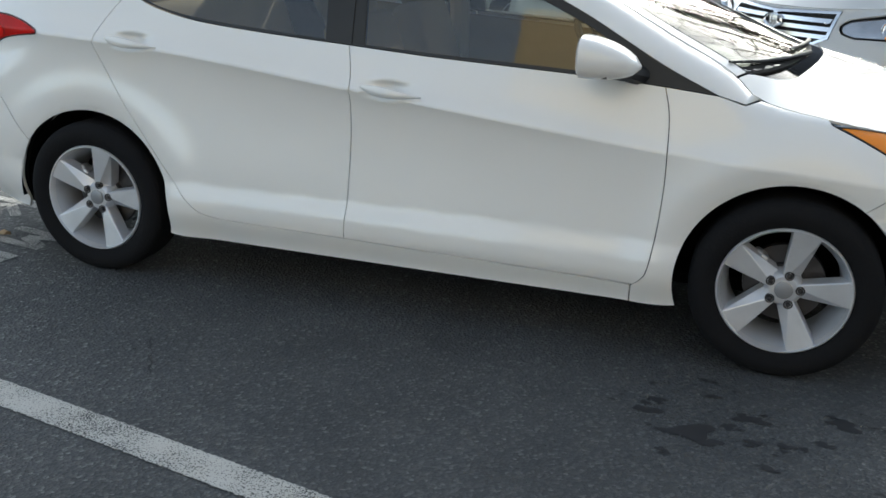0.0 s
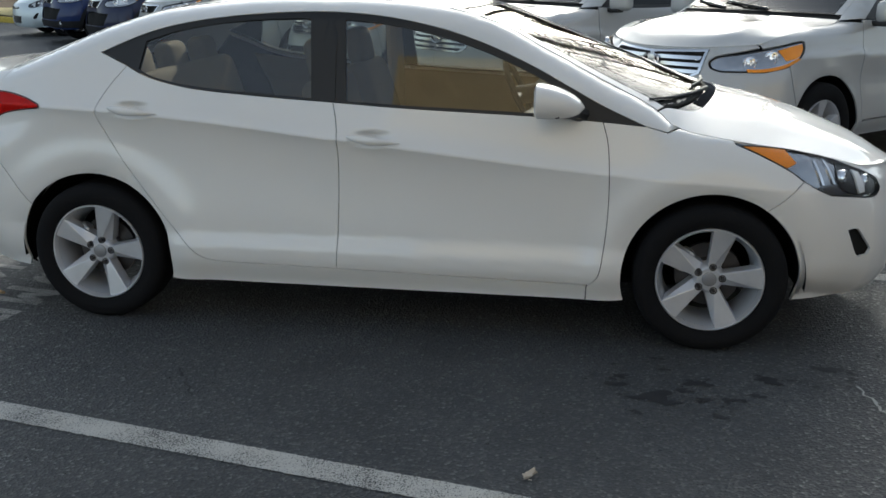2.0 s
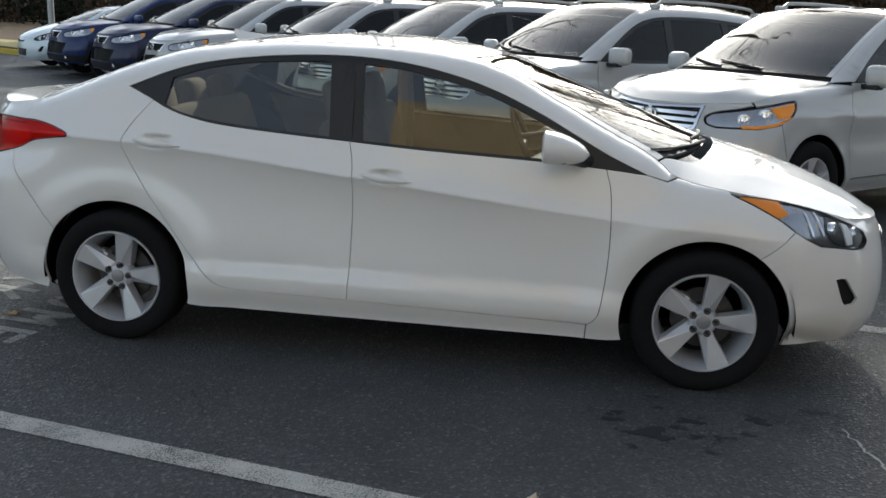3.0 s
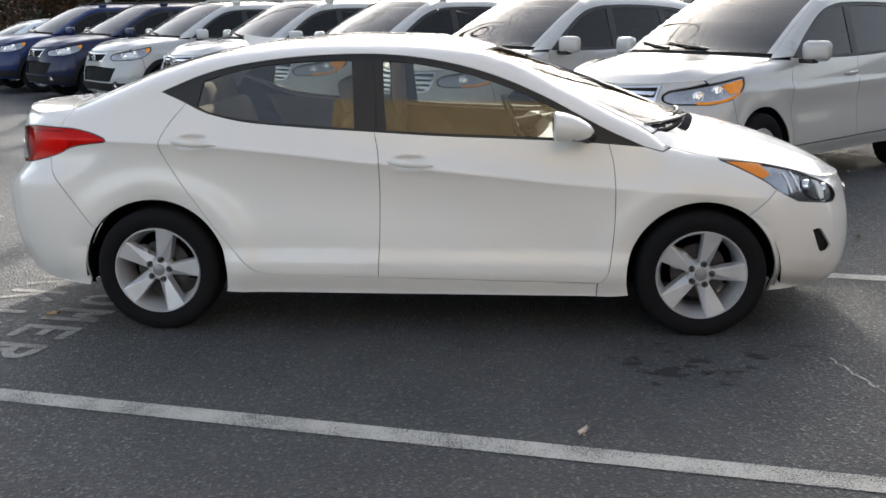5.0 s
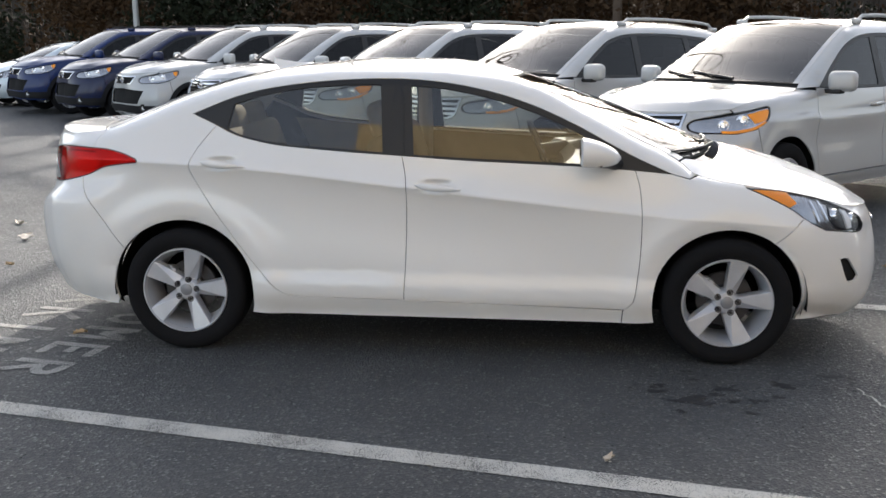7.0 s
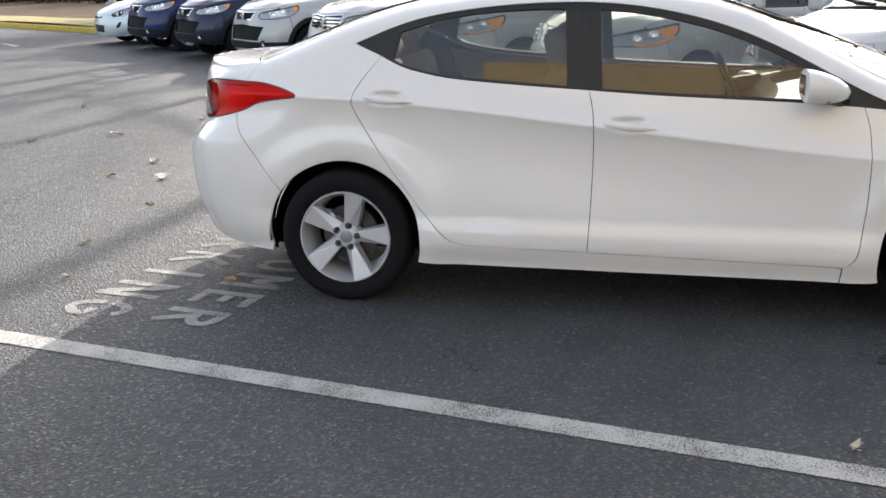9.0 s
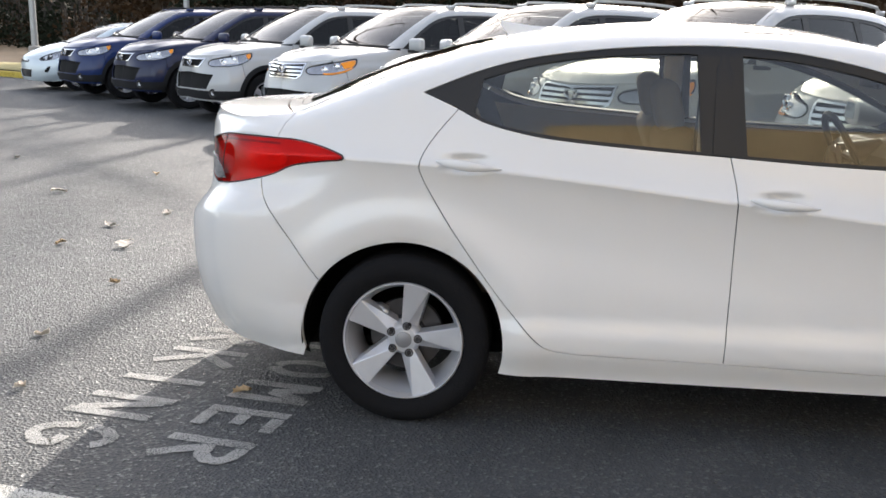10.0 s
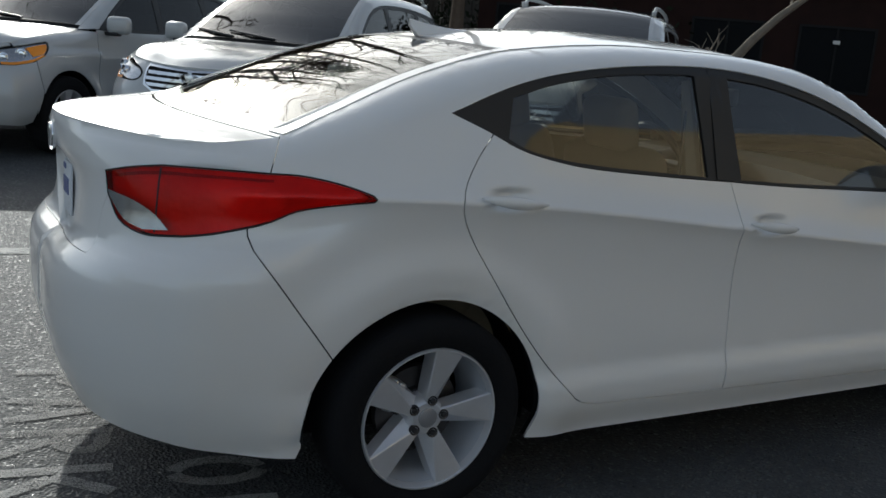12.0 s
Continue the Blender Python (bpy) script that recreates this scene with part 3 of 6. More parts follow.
def sedan_side(u, z, zt, hr):
    zc, s = CREASE(u), CREASE_S(u)
    t = np.maximum(z - zc, 0)
    q = np.maximum(zc - z, 0)
    slope = 0.34 + 0.16 * smooth01((0.5 - u) / 0.9)
    y = slope * t + (0.004 + 0.016 * s) * (1 - np.exp(-t / 0.035))
    y = y + s * 0.027 * (1 - np.exp(-q / 0.055)) * (1 - smooth01((q - 0.14) / 0.36))
    y = y - 0.020 * smooth01((0.44 - z) / 0.085) + 0.040 * smooth01((0.325 - z) / 0.14)
    for cx in (0.0, 2.7):
        r = np.hypot(u - cx, z - 0.31)
        y = y - 0.015 * np.exp(-((r - 0.445) / 0.070) ** 2)
        y = y + 0.006 * np.exp(-((r - 0.36) / 0.012) ** 2)
    for hx, hz in ((0.215, 0.953), (1.28, 0.853)):
        y = y + 0.040 * np.exp(-((u - hx - 0.004) / 0.058) ** 2 - ((z - hz - 0.006) / 0.027) ** 4)
    h = SED_W(u) - y
    s2 = np.clip((z - (zt - 0.085)) / 0.085, 0, 1)
    f = 1 - np.sqrt(np.maximum(0, 1 - s2 ** 2.2))
    return h * (1 - f) + hr * f


SED = Shape((-0.68, 3.30), SED_RAIL, SED_MID, SED_BOW, 2.3, (-0.15, 2.72), sedan_side,
            (knots((-0.2, 0.0), (0.0, 0.0), (0.05, 0.038), (0.12, 0.062), (0.22, 0.078), (0.30, 0.094), (0.36, 0.148), (0.39, 0.165), (0.45, 0.171), (0.55, 0.168), (0.70, 0.145), (0.82, 0.10), (0.92, 0.05)),
             knots((-0.2, 0.0), (0.0, 0.0), (0.03, 0.008), (0.10, 0.000), (0.135, -0.026), (0.20, -0.042), (0.33, -0.038), (0.37, 0.0), (0.40, 0.035), (0.47, 0.05), (0.58, 0.05), (0.70, 0.03), (0.82, -0.02), (0.92, -0.07))),
            (knots((-0.2, 0.0), (0.0, 0.0), (0.05, 0.040), (0.12, 0.072), (0.22, 0.098), (0.32, 0.106), (0.42, 0.098), (0.50, 0.070), (0.58, 0.005)),
             knots((-0.2, 0.0), (0.0, 0.0), (0.05, 0.02), (0.12, 0.032), (0.22, 0.045), (0.32, 0.050), (0.42, 0.036), (0.50, 0.0), (0.58, -0.07))))
SED.shelf = 0.05

DLO_TOP = [(0.053, 1.195), (0.243, 1.270), (0.418, 1.317), (0.648, 1.350), (0.876, 1.366), (1.102, 1.368), (1.326, 1.349), (1.55, 1.305), (1.745, 1.244), (1.942, 1.159), (2.111, 1.071), (2.253, 0.998), (2.415, 0.928)]
DLO_BOT = [(0.053, 1.195), (0.166, 1.148), (0.272, 1.098), (0.413, 1.063), (0.554, 1.043), (0.836, 1.020), (1.102, 1.003), (1.394, 0.984), (1.67, 0.972), (1.957, 0.960), (2.188, 0.947), (2.415, 0.928)]
R_DOOR = [(0.180, 1.141), (0.104, 1.051), (0.056, 0.966), (0.068, 0.897), (0.161, 0.743), (0.324, 0.516), (0.463, 0.360), (0.525, 0.316), (0.606, 0.302)]
B_GAP = [(1.110, 1.003), (1.132, 0.900), (1.138, 0.780), (1.135, 0.55), (1.125, 0.294)]
F_GAP = [(2.241, 0.943), (2.266, 0.85), (2.276, 0.70), (2.274, 0.55), (2.262, 0.41), (2.244, 0.315), (2.205, 0.272)]
TAIL_UP = [(-0.214, 0.966), (-0.221, 0.975), (-0.30, 1.000), (-0.40, 1.018), (-0.50, 1.021)]
TAIL_LO = [(-0.214, 0.966), (-0.221, 0.959), (-0.30, 0.949), (-0.418, 0.927), (-0.509, 0.887), (-0.60, 0.851)]
HEAD_UP = [(2.773, 0.862), (2.87, 0.857), (2.99, 0.840), (3.112, 0.812)]
HEAD_LO = [(2.773, 0.862), (2.872, 0.821), (2.983, 0.765), (3.06, 0.712), (3.16, 0.660)]


def between(curve, x0, x1, step=0.02):
    return [p for p in spline(curve, step) if min(x0, x1) - 1e-6 <= p[0] <= max(x0, x1) + 1e-6]


def low_in(shape, off):
    return lambda u, z: shape.low(u, z, off)


def sedan(name, label, paintwork, m, group=""):
    car = thing(name, label, "car", m, group)
    S, R = SED, 0.361
    dlo_t, dlo_b = S.uz(spline(DLO_TOP, 0.03)), S.uz(spline(DLO_BOT, 0.03))
    rdoor, bgap, fgap = S.uz(spline(R_DOOR)), S.uz(spline(B_GAP)), S.uz(spline(F_GAP))
    tail_up, tail_lo = S.uz(spline(TAIL_UP)), S.uz(spline(TAIL_LO))
    head_up, head_lo = S.uz(spline(HEAD_UP)), S.uz(spline(HEAD_LO))
    uend_t, uend_h = S.xr - S.Lr, S.xf + S.Lf
    tail_in = [(-0.70, 1.014), (-0.79, 0.998), (-0.888, 0.974), (-0.874, 0.915), (-0.79, 0.862), (-0.70, 0.838)]
    low_all = spline(S.uz([(-0.214, 0.966), (-0.221, 0.959), (-0.30, 0.949), (-0.418, 0.926), (-0.509, 0.886)]) + [(-0.66, 0.836), (-0.745, 0.829), (-0.82, 0.853), (-0.874, 0.915)])
    k0 = next(i for i, p in enumerate(low_all) if p[0] < -0.70)
    tail_lo = low_all[:k0]
    tin = spline(tail_in[:3]) + straight([tail_in[2], tail_in[3]], 0.02)[1:]
    kc = len(tin) - 1
    tin = tin + low_all[k0:-1][::-1]
    tail_all = clean(tail_up + tin + tail_lo[::-1], 0.004)
    head_in = [(3.1789, 0.790), (3.2549, 0.755), (3.3309, 0.722), (3.3841, 0.690), (3.3917, 0.655), (3.3461, 0.628), (3.2777, 0.630)]
    head_all = head_up + spline(head_in) + head_lo[::-1]
    back = lambda pts: [(x * 1.05 if x < 0 else x, z) for x, z in pts]
    rarch = S.uz(back(arc(0, 0.31, R, 145, -17.5, 40)))
    rarch_up = S.uz(back(arc(0, 0.31, R, 145, 190, 8)))
    farch = S.uz(arc(2.7, 0.31, R, 197.5, 55, 40))
    farch_f = S.uz(arc(2.7, 0.31, R, 55, -16, 20))
    rb_gap = S.uz(spline([(-0.540, 0.880), (-0.530, 0.823), (-0.442, 0.697), (-0.3105, 0.517)]))
    fb_gap = S.uz(spline([(3.042, 0.722), (2.985, 0.668), (2.907, 0.606)]))
    deck_u = -0.43
    g = 0.0017
    for side in (-1, 1):
        # quarter panel, sill, roof rail and pillar in one pressing
        lamp_cut = [p for p in tail_lo if p[0] > rb_gap[0][0]]
        deck_gap = [(deck_u, S.topz(deck_u)), (deck_u - 0.015, 1.07), (deck_u - 0.03, 1.0205)]
        upper_lamp = [p for p in tail_up[::-1] if p[0] > deck_u - 0.03]
        d0 = [p for p in dlo_b if p[0] <= rdoor[0][0]]
        outline = (rb_gap + rarch[1:] + straight([rarch[-1], S.uz([(2.196, 0.197)])[0]]) + [S.uz([(2.198, 0.268)])[0]]
                   + straight([S.uz([(2.18, 0.268)])[0], bgap[-1], rdoor[-1]])[0:] + rdoor[::-1] + d0[::-1] + dlo_t + [S.uz([(2.50, 0.905)])[0]] + S.rim(2.544, deck_u, -1.2 * g, 90) + deck_gap[1:]
                   + upper_lamp + lamp_cut)
        body = part("quarter_panel", patch(S.low, outline, gap=g, side=side, skew=CREASE), paintwork, car)
        rear = bgap[::-1] + [p for p in dlo_b[::-1] if rdoor[0][0] < p[0] < bgap[0][0]] + rdoor + straight([rdoor[-1], bgap[-1]])[1:-1]
        door_r = part("rear_door", patch(S.low, rear, gap=g, side=side, skew=CREASE, fine=[(0.13, 0.31, 0.915, 1.005, 0.008)]), paintwork, car)
        fr = fgap + straight([fgap[-1], bgap[-1]])[1:-1] + bgap[::-1] + [p for p in dlo_b if bgap[0][0] < p[0] < fgap[0][0]]
        door_f = part("front_door", patch(S.low, fr, gap=g, side=side, skew=CREASE, fine=[(1.19, 1.38, 0.815, 0.905, 0.008)]), paintwork, car)
        fen = (fgap[::-1] + [p for p in dlo_b if p[0] > fgap[0][0]] + [S.uz([(2.50, 0.903)])[0]] + S.rim(2.549, 2.76, -1.2 * g, 12) + head_lo[:-4] + fb_gap + farch[::-1]
               + straight([farch[0], S.uz([(2.1972, 0.197)])[0]])[1:] + [S.uz([(2.1995, 0.266)])[0]])
        part("front_wing", patch(S.low, fen, gap=g, side=side, skew=CREASE), paintwork, car)
        # glazing: black frames, then panes
        frame_u = dlo_b[:-1] + dlo_t[::-1][:-1]
        rg = S.uz(spline([(0.235, 1.128), (0.30, 1.098), (0.43, 1.070), (0.60, 1.050), (0.84, 1.031), (1.013, 1.018)])) + S.uz([(1.003, 1.18), (0.992, 1.338)]) + S.uz(spline([(0.96, 1.341), (0.80, 1.336), (0.60, 1.320), (0.42, 1.290), (0.262, 1.243)]))
        fg = S.uz(spline([(1.168, 1.008), (1.40, 0.995), (1.70, 0.983), (2.02, 0.970), (2.17, 0.960)])) + S.uz(spline([(2.10, 1.045), (1.93, 1.132), (1.74, 1.214), (1.55, 1.273), (1.33, 1.318), (1.146, 1.336)])) + S.uz([(1.155, 1.18)])
        part("window_frame", patch(low_in(S, 0.006), frame_u, gap=0.001, side=side, holes=[rg, fg], lip=0.02), "trim", car, "black window surround")
        part("window_glass", patch(low_in(S, 0.012), inset(rg, -0.004), side=side, lip=0.004), "glass", door_r, "lightly tinted side glass").visible_shadow = False
        part("window_glass", patch(low_in(S, 0.012), inset(fg, -0.004), side=side, lip=0.004), "glass", door_f, "lightly tinted side glass").visible_shadow = False
        pill = S.uz([(1.052, 1.010), (1.056, 1.20), (1.058, 1.362), (1.115, 1.362), (1.112, 1.20), (1.118, 1.004)])
        part("pillar_cover", patch(low_in(S, 0.002), pill, side=side, lip=0.004), "trim", car)
        # handles with their scooped recess
        for door, hx, hz in ((door_r, 0.222, 0.945), (door_f, 1.288, 0.845)):
            hy = -0.5 * (S.h_at(hx - 0.17, hz) + S.h_at(hx + 0.17, hz)) - 0.003
            hb = MB()
            tilt = Matrix.Rotation(radians(5.5), 4, "Y")
            ring = []
            for i in range(15):
                f = i / 14
                x = -0.112 + 0.230 * f
                wz = 0.0185 * max(0.06, math.sin(math.pi * min(1, 0.04 + 0.96 * f ** 0.85))) ** 0.85
                yo = -0.036 * math.sin(math.pi * f) ** 0.7 + 0.004
                for j in range(10):
                    a = 2 * math.pi * j / 10
                    p = tilt @ Vector((x, yo + 0.014 * math.cos(a) * max(0.3, math.sin(math.pi * f)), wz * math.sin(a) + 0.012))
                    ring.append((hx + p.x, (hy + p.y) * (1 if side < 0 else -1), hz + p.z))
            hb.add(ring, [(i * 10 + j, i * 10 + (j + 1) % 10, (i + 1) * 10 + (j + 1) % 10, (i + 1) * 10 + j) for i in range(14) for j in range(10)] + [tuple(range(10)), tuple(range(140, 150))])
            part("door_handle", hb, paintwork, door, "body-coloured pull handle")
        # lamps
        tl = part("tail_lamp", patch(low_in(S, 0.016), tail_all, gap=0.001, side=side, lip=0.0), "red_dark", car, "red wrap-round tail lamp")
        part("red_lens", patch(low_in(S, -0.004), tail_all, gap=0.003, side=side, lip=0.016), "red_glass", tl, "glossy red lens").visible_shadow = False
        seat = straight([(-0.67, 0.860), (-0.55, 0.895), (-0.50, 0.93), (-0.50, 0.98), (-0.67, 0.98), (-0.67, 0.860)], 0.03)
        part("lamp_back", patch(low_in(S, 0.019), seat, side=side, lip=0.0), "red_dark", tl)
        rim_pts = np.array(tail_all + tail_all[:1])
        rim_pts = S.low(rim_pts[:, 0], rim_pts[:, 1], -0.002) * (1, 1 if side < 0 else -1, 1)
        part("lamp_edge", MB().tube([tuple(p) for p in rim_pts], 0.0024, 6, caps=False), "trim", tl)
        rev = spline([(-0.870, 0.925), (-0.77, 0.912), (-0.70, 0.882), (-0.67, 0.850)]) + spline([(-0.735, 0.841), (-0.80, 0.858), (-0.860, 0.908)])
        part("reversing_lens", patch(low_in(S, -0.007), rev, side=side, lip=0.003), "lamp_grey", tl, "clear reversing lens")
        bowl = [(-0.50 + 0.085 * math.cos(a), 0.948 + 0.036 * math.sin(a)) for a in np.linspace(0, 2 * math.pi, 25)]
        part("brake_reflector", patch(low_in(S, 0.011), bowl, 0.02, 0.02, side=side, lip=0.003), "lamp_bowl", tl, "ribbed round reflector")
        band = spline([(-0.86, 0.968), (-0.74, 0.992), (-0.60, 1.004), (-0.45, 1.004)]) + spline([(-0.45, 0.998), (-0.60, 0.997), (-0.74, 0.984), (-0.86, 0.960)])
        part("lamp_band", patch(low_in(S, 0.010), band, 0.02, 0.02, side=side, lip=0.003), "lamp_shade", tl)
        hl = part("headlamp", patch(low_in(S, 0.017), head_all, gap=0.001, side=side, lip=0.0), "lamp_grey", car, "swept-back clear headlamp")
        part("lamp_edge", patch(low_in(S, -0.001), head_all, gap=0.001, side=side, lip=0.018, holes=[inset(head_all, 0.0045)]), "trim", hl)
        amb = [p for p in head_up if p[0] < 2.99] + S.uz([(3.02, 0.79), (2.985, 0.774)]) + [p for p in head_lo[::-1] if p[0] < 2.96]
        part("indicator_lens", patch(low_in(S, 0.004), amb, gap=0.0045, side=side, lip=0.01), "amber", hl, "amber indicator lens")
        for (lu, lz, lr) in ((3.2055, 0.715, 0.036), (3.3195, 0.685, 0.032)):
            c = S.low(np.array([lu]), np.array([lz]), 0.014)[0]
            d = Vector((0.9, -0.42, 0.05)).normalized()
            q = Matrix.Translation((c[0] - 0.01, c[1] * (1 if side < 0 else -1), c[2])) @ Vector((d.x, d.y * (1 if side < 0 else -1), d.z)).to_track_quat("-Y", "Z").to_matrix().to_4x4()
            part("projector", MB().lathe([(0.0, -0.018), (lr * 0.5, -0.012), (lr * 0.7, 0.0), (lr, -0.012), (lr, 0.03)], 24, q), "chrome", hl)
        dk = spline([(3.1789, 0.770), (3.2549, 0.742), (3.3309, 0.708), (3.3727, 0.675), (3.3461, 0.642), (3.2701, 0.640), (3.1941, 0.668), (3.1599, 0.715), (3.1789, 0.770)])
        for w0 in (3.075, 3.1219):
            rib = [(w0, 0.795), (w0 + 0.010, 0.792), (w0 + 0.030, 0.700), (w0 + 0.020, 0.703)]
            part("lamp_rib", patch(low_in(S, 0.009), straight(rib + rib[:1], 0.02), 0.02, 0.02, side=side, lip=0.006), "chrome", hl)
        split = [(-0.700, 1.008), (-0.704, 1.008), (-0.704, 0.838), (-0.700, 0.838)]
        part("lamp_seam", patch(low_in(S, -0.0055), straight(split + split[:1], 0.03), 0.02, 0.02, side=side, lip=0.002), "trim", tl)
        part("bezel", patch(low_in(S, 0.012), dk, side=side, lip=0.0), "lamp_dark", hl)
        gd = spline([(3.2488, 0.742), (3.2815, 0.728), (3.2815, 0.652), (3.2549, 0.650), (3.2488, 0.742)])
        part("light_guide", patch(low_in(S, 0.003), gd, 0.02, 0.02, side=side, lip=0.01), "plate", hl, "white light guide")
        part("lens_cover", patch(low_in(S, 0.000), inset(head_all, 0.003), side=side, lip=0.0), "lens", hl, "clear lens").visible_shadow = False
        # mirror
        mh = S.h_at(2.12, 1.0)
        mm = MB()
        rows = []
        for i in range(11):
            f = max(0, i - 1) / 9
            shrink = 0.86 if i == 0 else 1.0
            hh = (0.062 * max(0.0, 1 - f ** 2.0) ** 0.62 + 0.005) * shrink
            hw = (0.112 * max(0.0, 1 - f ** 2.6) ** 0.55 + 0.006) * shrink
            zc = 1.042 - 0.030 * f ** 1.3
            for j in range(18):
                b = 2 * math.pi * j / 18
                cy, cz = math.cos(b), math.sin(b)
                py = hw * math.copysign(abs(cy) ** 0.72, cy)
                pz = hh * math.copysign(abs(cz) ** 0.72, cz) * (1.0 - 0.10 * cy)
                rows.append((1.972 + (0.0 if i == 0 else 0.008 + 0.185 * f), (-(mh + 0.125) + py + 0.03 * f) * (1 if side < 0 else -1), zc + pz))
        mm.add(rows, [(i * 18 + j, i * 18 + (j + 1) % 18, (i + 1) * 18 + (j + 1) % 18, (i + 1) * 18 + j) for i in range(10) for j in range(18)] + [tuple(range(18)), tuple(range(180, 198))])
        mir = part("door_mirror", mm, paintwork, car, "body-coloured door mirror")
        sg = 1 if side < 0 else -1
        part("mirror_foot", MB().tube([(2.16, -(mh - 0.02) * sg, 0.965), (2.12, -(mh + 0.04) * sg, 0.982), (2.08, -(mh + 0.12) * sg, 0.990), (2.06, -(mh + 0.20) * sg, 0.992)], [0.035, 0.030, 0.022, 0.012], 10), "trim", mir, "black mirror foot")
        part("mirror_glass", MB().add([(1.9705 , (-(mh + 0.13) + a) * sg, 1.05 + b) for a, b in ((-0.075, -0.042), (0.072, -0.042), (0.072, 0.034), (-0.072, 0.038))], [(0, 1, 2, 3)]), "chrome", mir)
        # bumpers
        rear_b = (rb_gap[::-1] + [p for p in tail_lo if p[0] < rb_gap[0][0]] + tin[kc:][::-1][:-1] + spline([tail_in[3], (-0.902, 0.85), (-0.905, 0.755)]) + straight([(-0.917, 0.742), (uend_t, 0.732)])
                  + straight([(uend_t, 0.27), (-0.90, 0.255), S.uz([(-0.52, 0.222)])[0], S.uz([(-0.386, 0.212)])[0]]) + rarch_up[::-1])
        part("rear_bumper", patch(S.low, rear_b, gap=g, side=side), paintwork, car)
        lid = [(deck_u, S.topz(deck_u))] + deck_gap[1:] + [p for p in tail_up if p[0] < deck_u - 0.03] + tin[:kc + 1] + spline([(-0.874, 0.915), (-0.8998, 0.85), (-0.9028, 0.755)]) + straight([(-0.9150, 0.7405), (uend_t, 0.7305)]) + S.rim(uend_t, deck_u, -0.0016, 40)
        part("boot_lid_face", patch(S.low, lid, gap=0.0012, side=side, lip=0.004), paintwork, car)
        fb = (fb_gap[::-1] + head_lo[-4:] + spline(head_in)[::-1] + S.rim(3.29, uend_h, -1.2 * g, 26) + straight([(uend_h, 0.21), (3.40, 0.20), S.uz([(3.30, 0.195)])[0], S.uz([(3.047, 0.211)])[0]]) + farch_f[::-1])
        fog = spline([(3.195, 0.512), (3.236, 0.510), (3.268, 0.46), (3.295, 0.415), (3.284, 0.392), (3.25, 0.390), (3.225, 0.43), (3.195, 0.512)])
        low_gr = straight([(3.56, 0.44), (uend_h - 0.001, 0.45), (uend_h - 0.001, 0.29), (3.60, 0.28), (3.56, 0.44)])
        part("front_bumper", patch(S.low, fb, gap=g, side=side, holes=[fog, low_gr]), paintwork, car)
        part("fog_lamp_pocket", patch(low_in(S, 0.02), inset(fog, -0.01), side=side, lip=0.0), "matt_black", car, "black fog lamp pocket")
        part("lower_grille", patch(low_in(S, 0.03), inset(low_gr, -0.01), side=side, lip=0.0), "trim", car)
        # inner sheet added behind the gaps, its near-black colour standing for their shade
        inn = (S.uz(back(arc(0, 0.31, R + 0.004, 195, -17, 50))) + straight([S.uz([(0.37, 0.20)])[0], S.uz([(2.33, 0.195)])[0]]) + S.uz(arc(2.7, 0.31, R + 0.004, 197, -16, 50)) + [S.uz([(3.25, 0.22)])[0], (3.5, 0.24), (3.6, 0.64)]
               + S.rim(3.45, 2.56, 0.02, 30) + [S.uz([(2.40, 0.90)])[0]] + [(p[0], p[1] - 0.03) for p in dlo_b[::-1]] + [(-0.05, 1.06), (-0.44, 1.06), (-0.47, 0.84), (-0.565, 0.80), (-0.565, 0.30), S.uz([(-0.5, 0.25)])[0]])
        part("inner_shell", patch(low_in(S, 0.034), inn, 0.06, 0.05, side=side, lip=0.0), "cavity", car, "inner sheet, near black for the shade in the gaps")
        for cx in (0.0, 2.7):
            wheel_well(car, cx, 0.31, R, 0.815, 1 if side > 0 else -1)
            wheel(car, cx, side * 0.882, 0.31, 0.314, 0.2165, 0.205, side, 5, 77.0)
        # ditch line of the roof
        dp = S.top(np.linspace(0.30, 1.62, 30), np.full(30, 0.985)) * (1, -side, 1)
        part("roof_moulding", MB().tube([tuple(p + (0, 0, -0.002)) for p in dp], 0.004, 6), "trim", car)
    # top pieces
    up = (0, 0, 1)
    box = lambda a, b, e=1.0, n=26: straight([(a, -e), (b, -e)], 0.06) + straight([(b, -e), (b, e)], 0.08) + straight([(b, e), (a, e)], 0.06) + straight([(a, e), (a, -e)], 0.08)
    part("boot_lid", patch(S.top, box(-0.68, -0.445, 0.999), 0.02, 0.06, out=up, lip=0.01), paintwork, car)
    part("rear_scuttle", patch(S.top, box(-0.438, -0.395, 0.999), 0.02, 0.06, out=up, lip=0.01), paintwork, car)
    bl = lambda a, b, e0, e1: straight([(a, -e0), (b, -e1)], 0.06) + straight([(b, -e1), (b, e1)], 0.08) + straight([(b, e1), (a, e0)], 0.06) + straight([(a, e0), (a, -e0)], 0.08)
    part("rear_window", patch(S.top, bl(-0.37, 0.30, 0.90, 0.93), 0.03, 0.06, out=up, lip=0.006), "screen", car, "curved rear window").visible_shadow = False
    part("rear_window_surround", patch(S.top, box(-0.394, 0.335, 0.999), 0.03, 0.06, out=up, lip=0.01, holes=[bl(-0.355, 0.285, 0.885, 0.915)]), "trim", car, "black frit round the rear window")
    part("pillar_edge", patch(lambda a, b: S.top(a, b) + np.array((0, 0, 0.003)), straight([(-0.42, -0.915), (0.34, -0.94)], 0.05) + straight([(0.34, -1.0), (-0.42, -1.0)], 0.05), 0.03, 0.03, out=up, lip=0.004), paintwork, car)
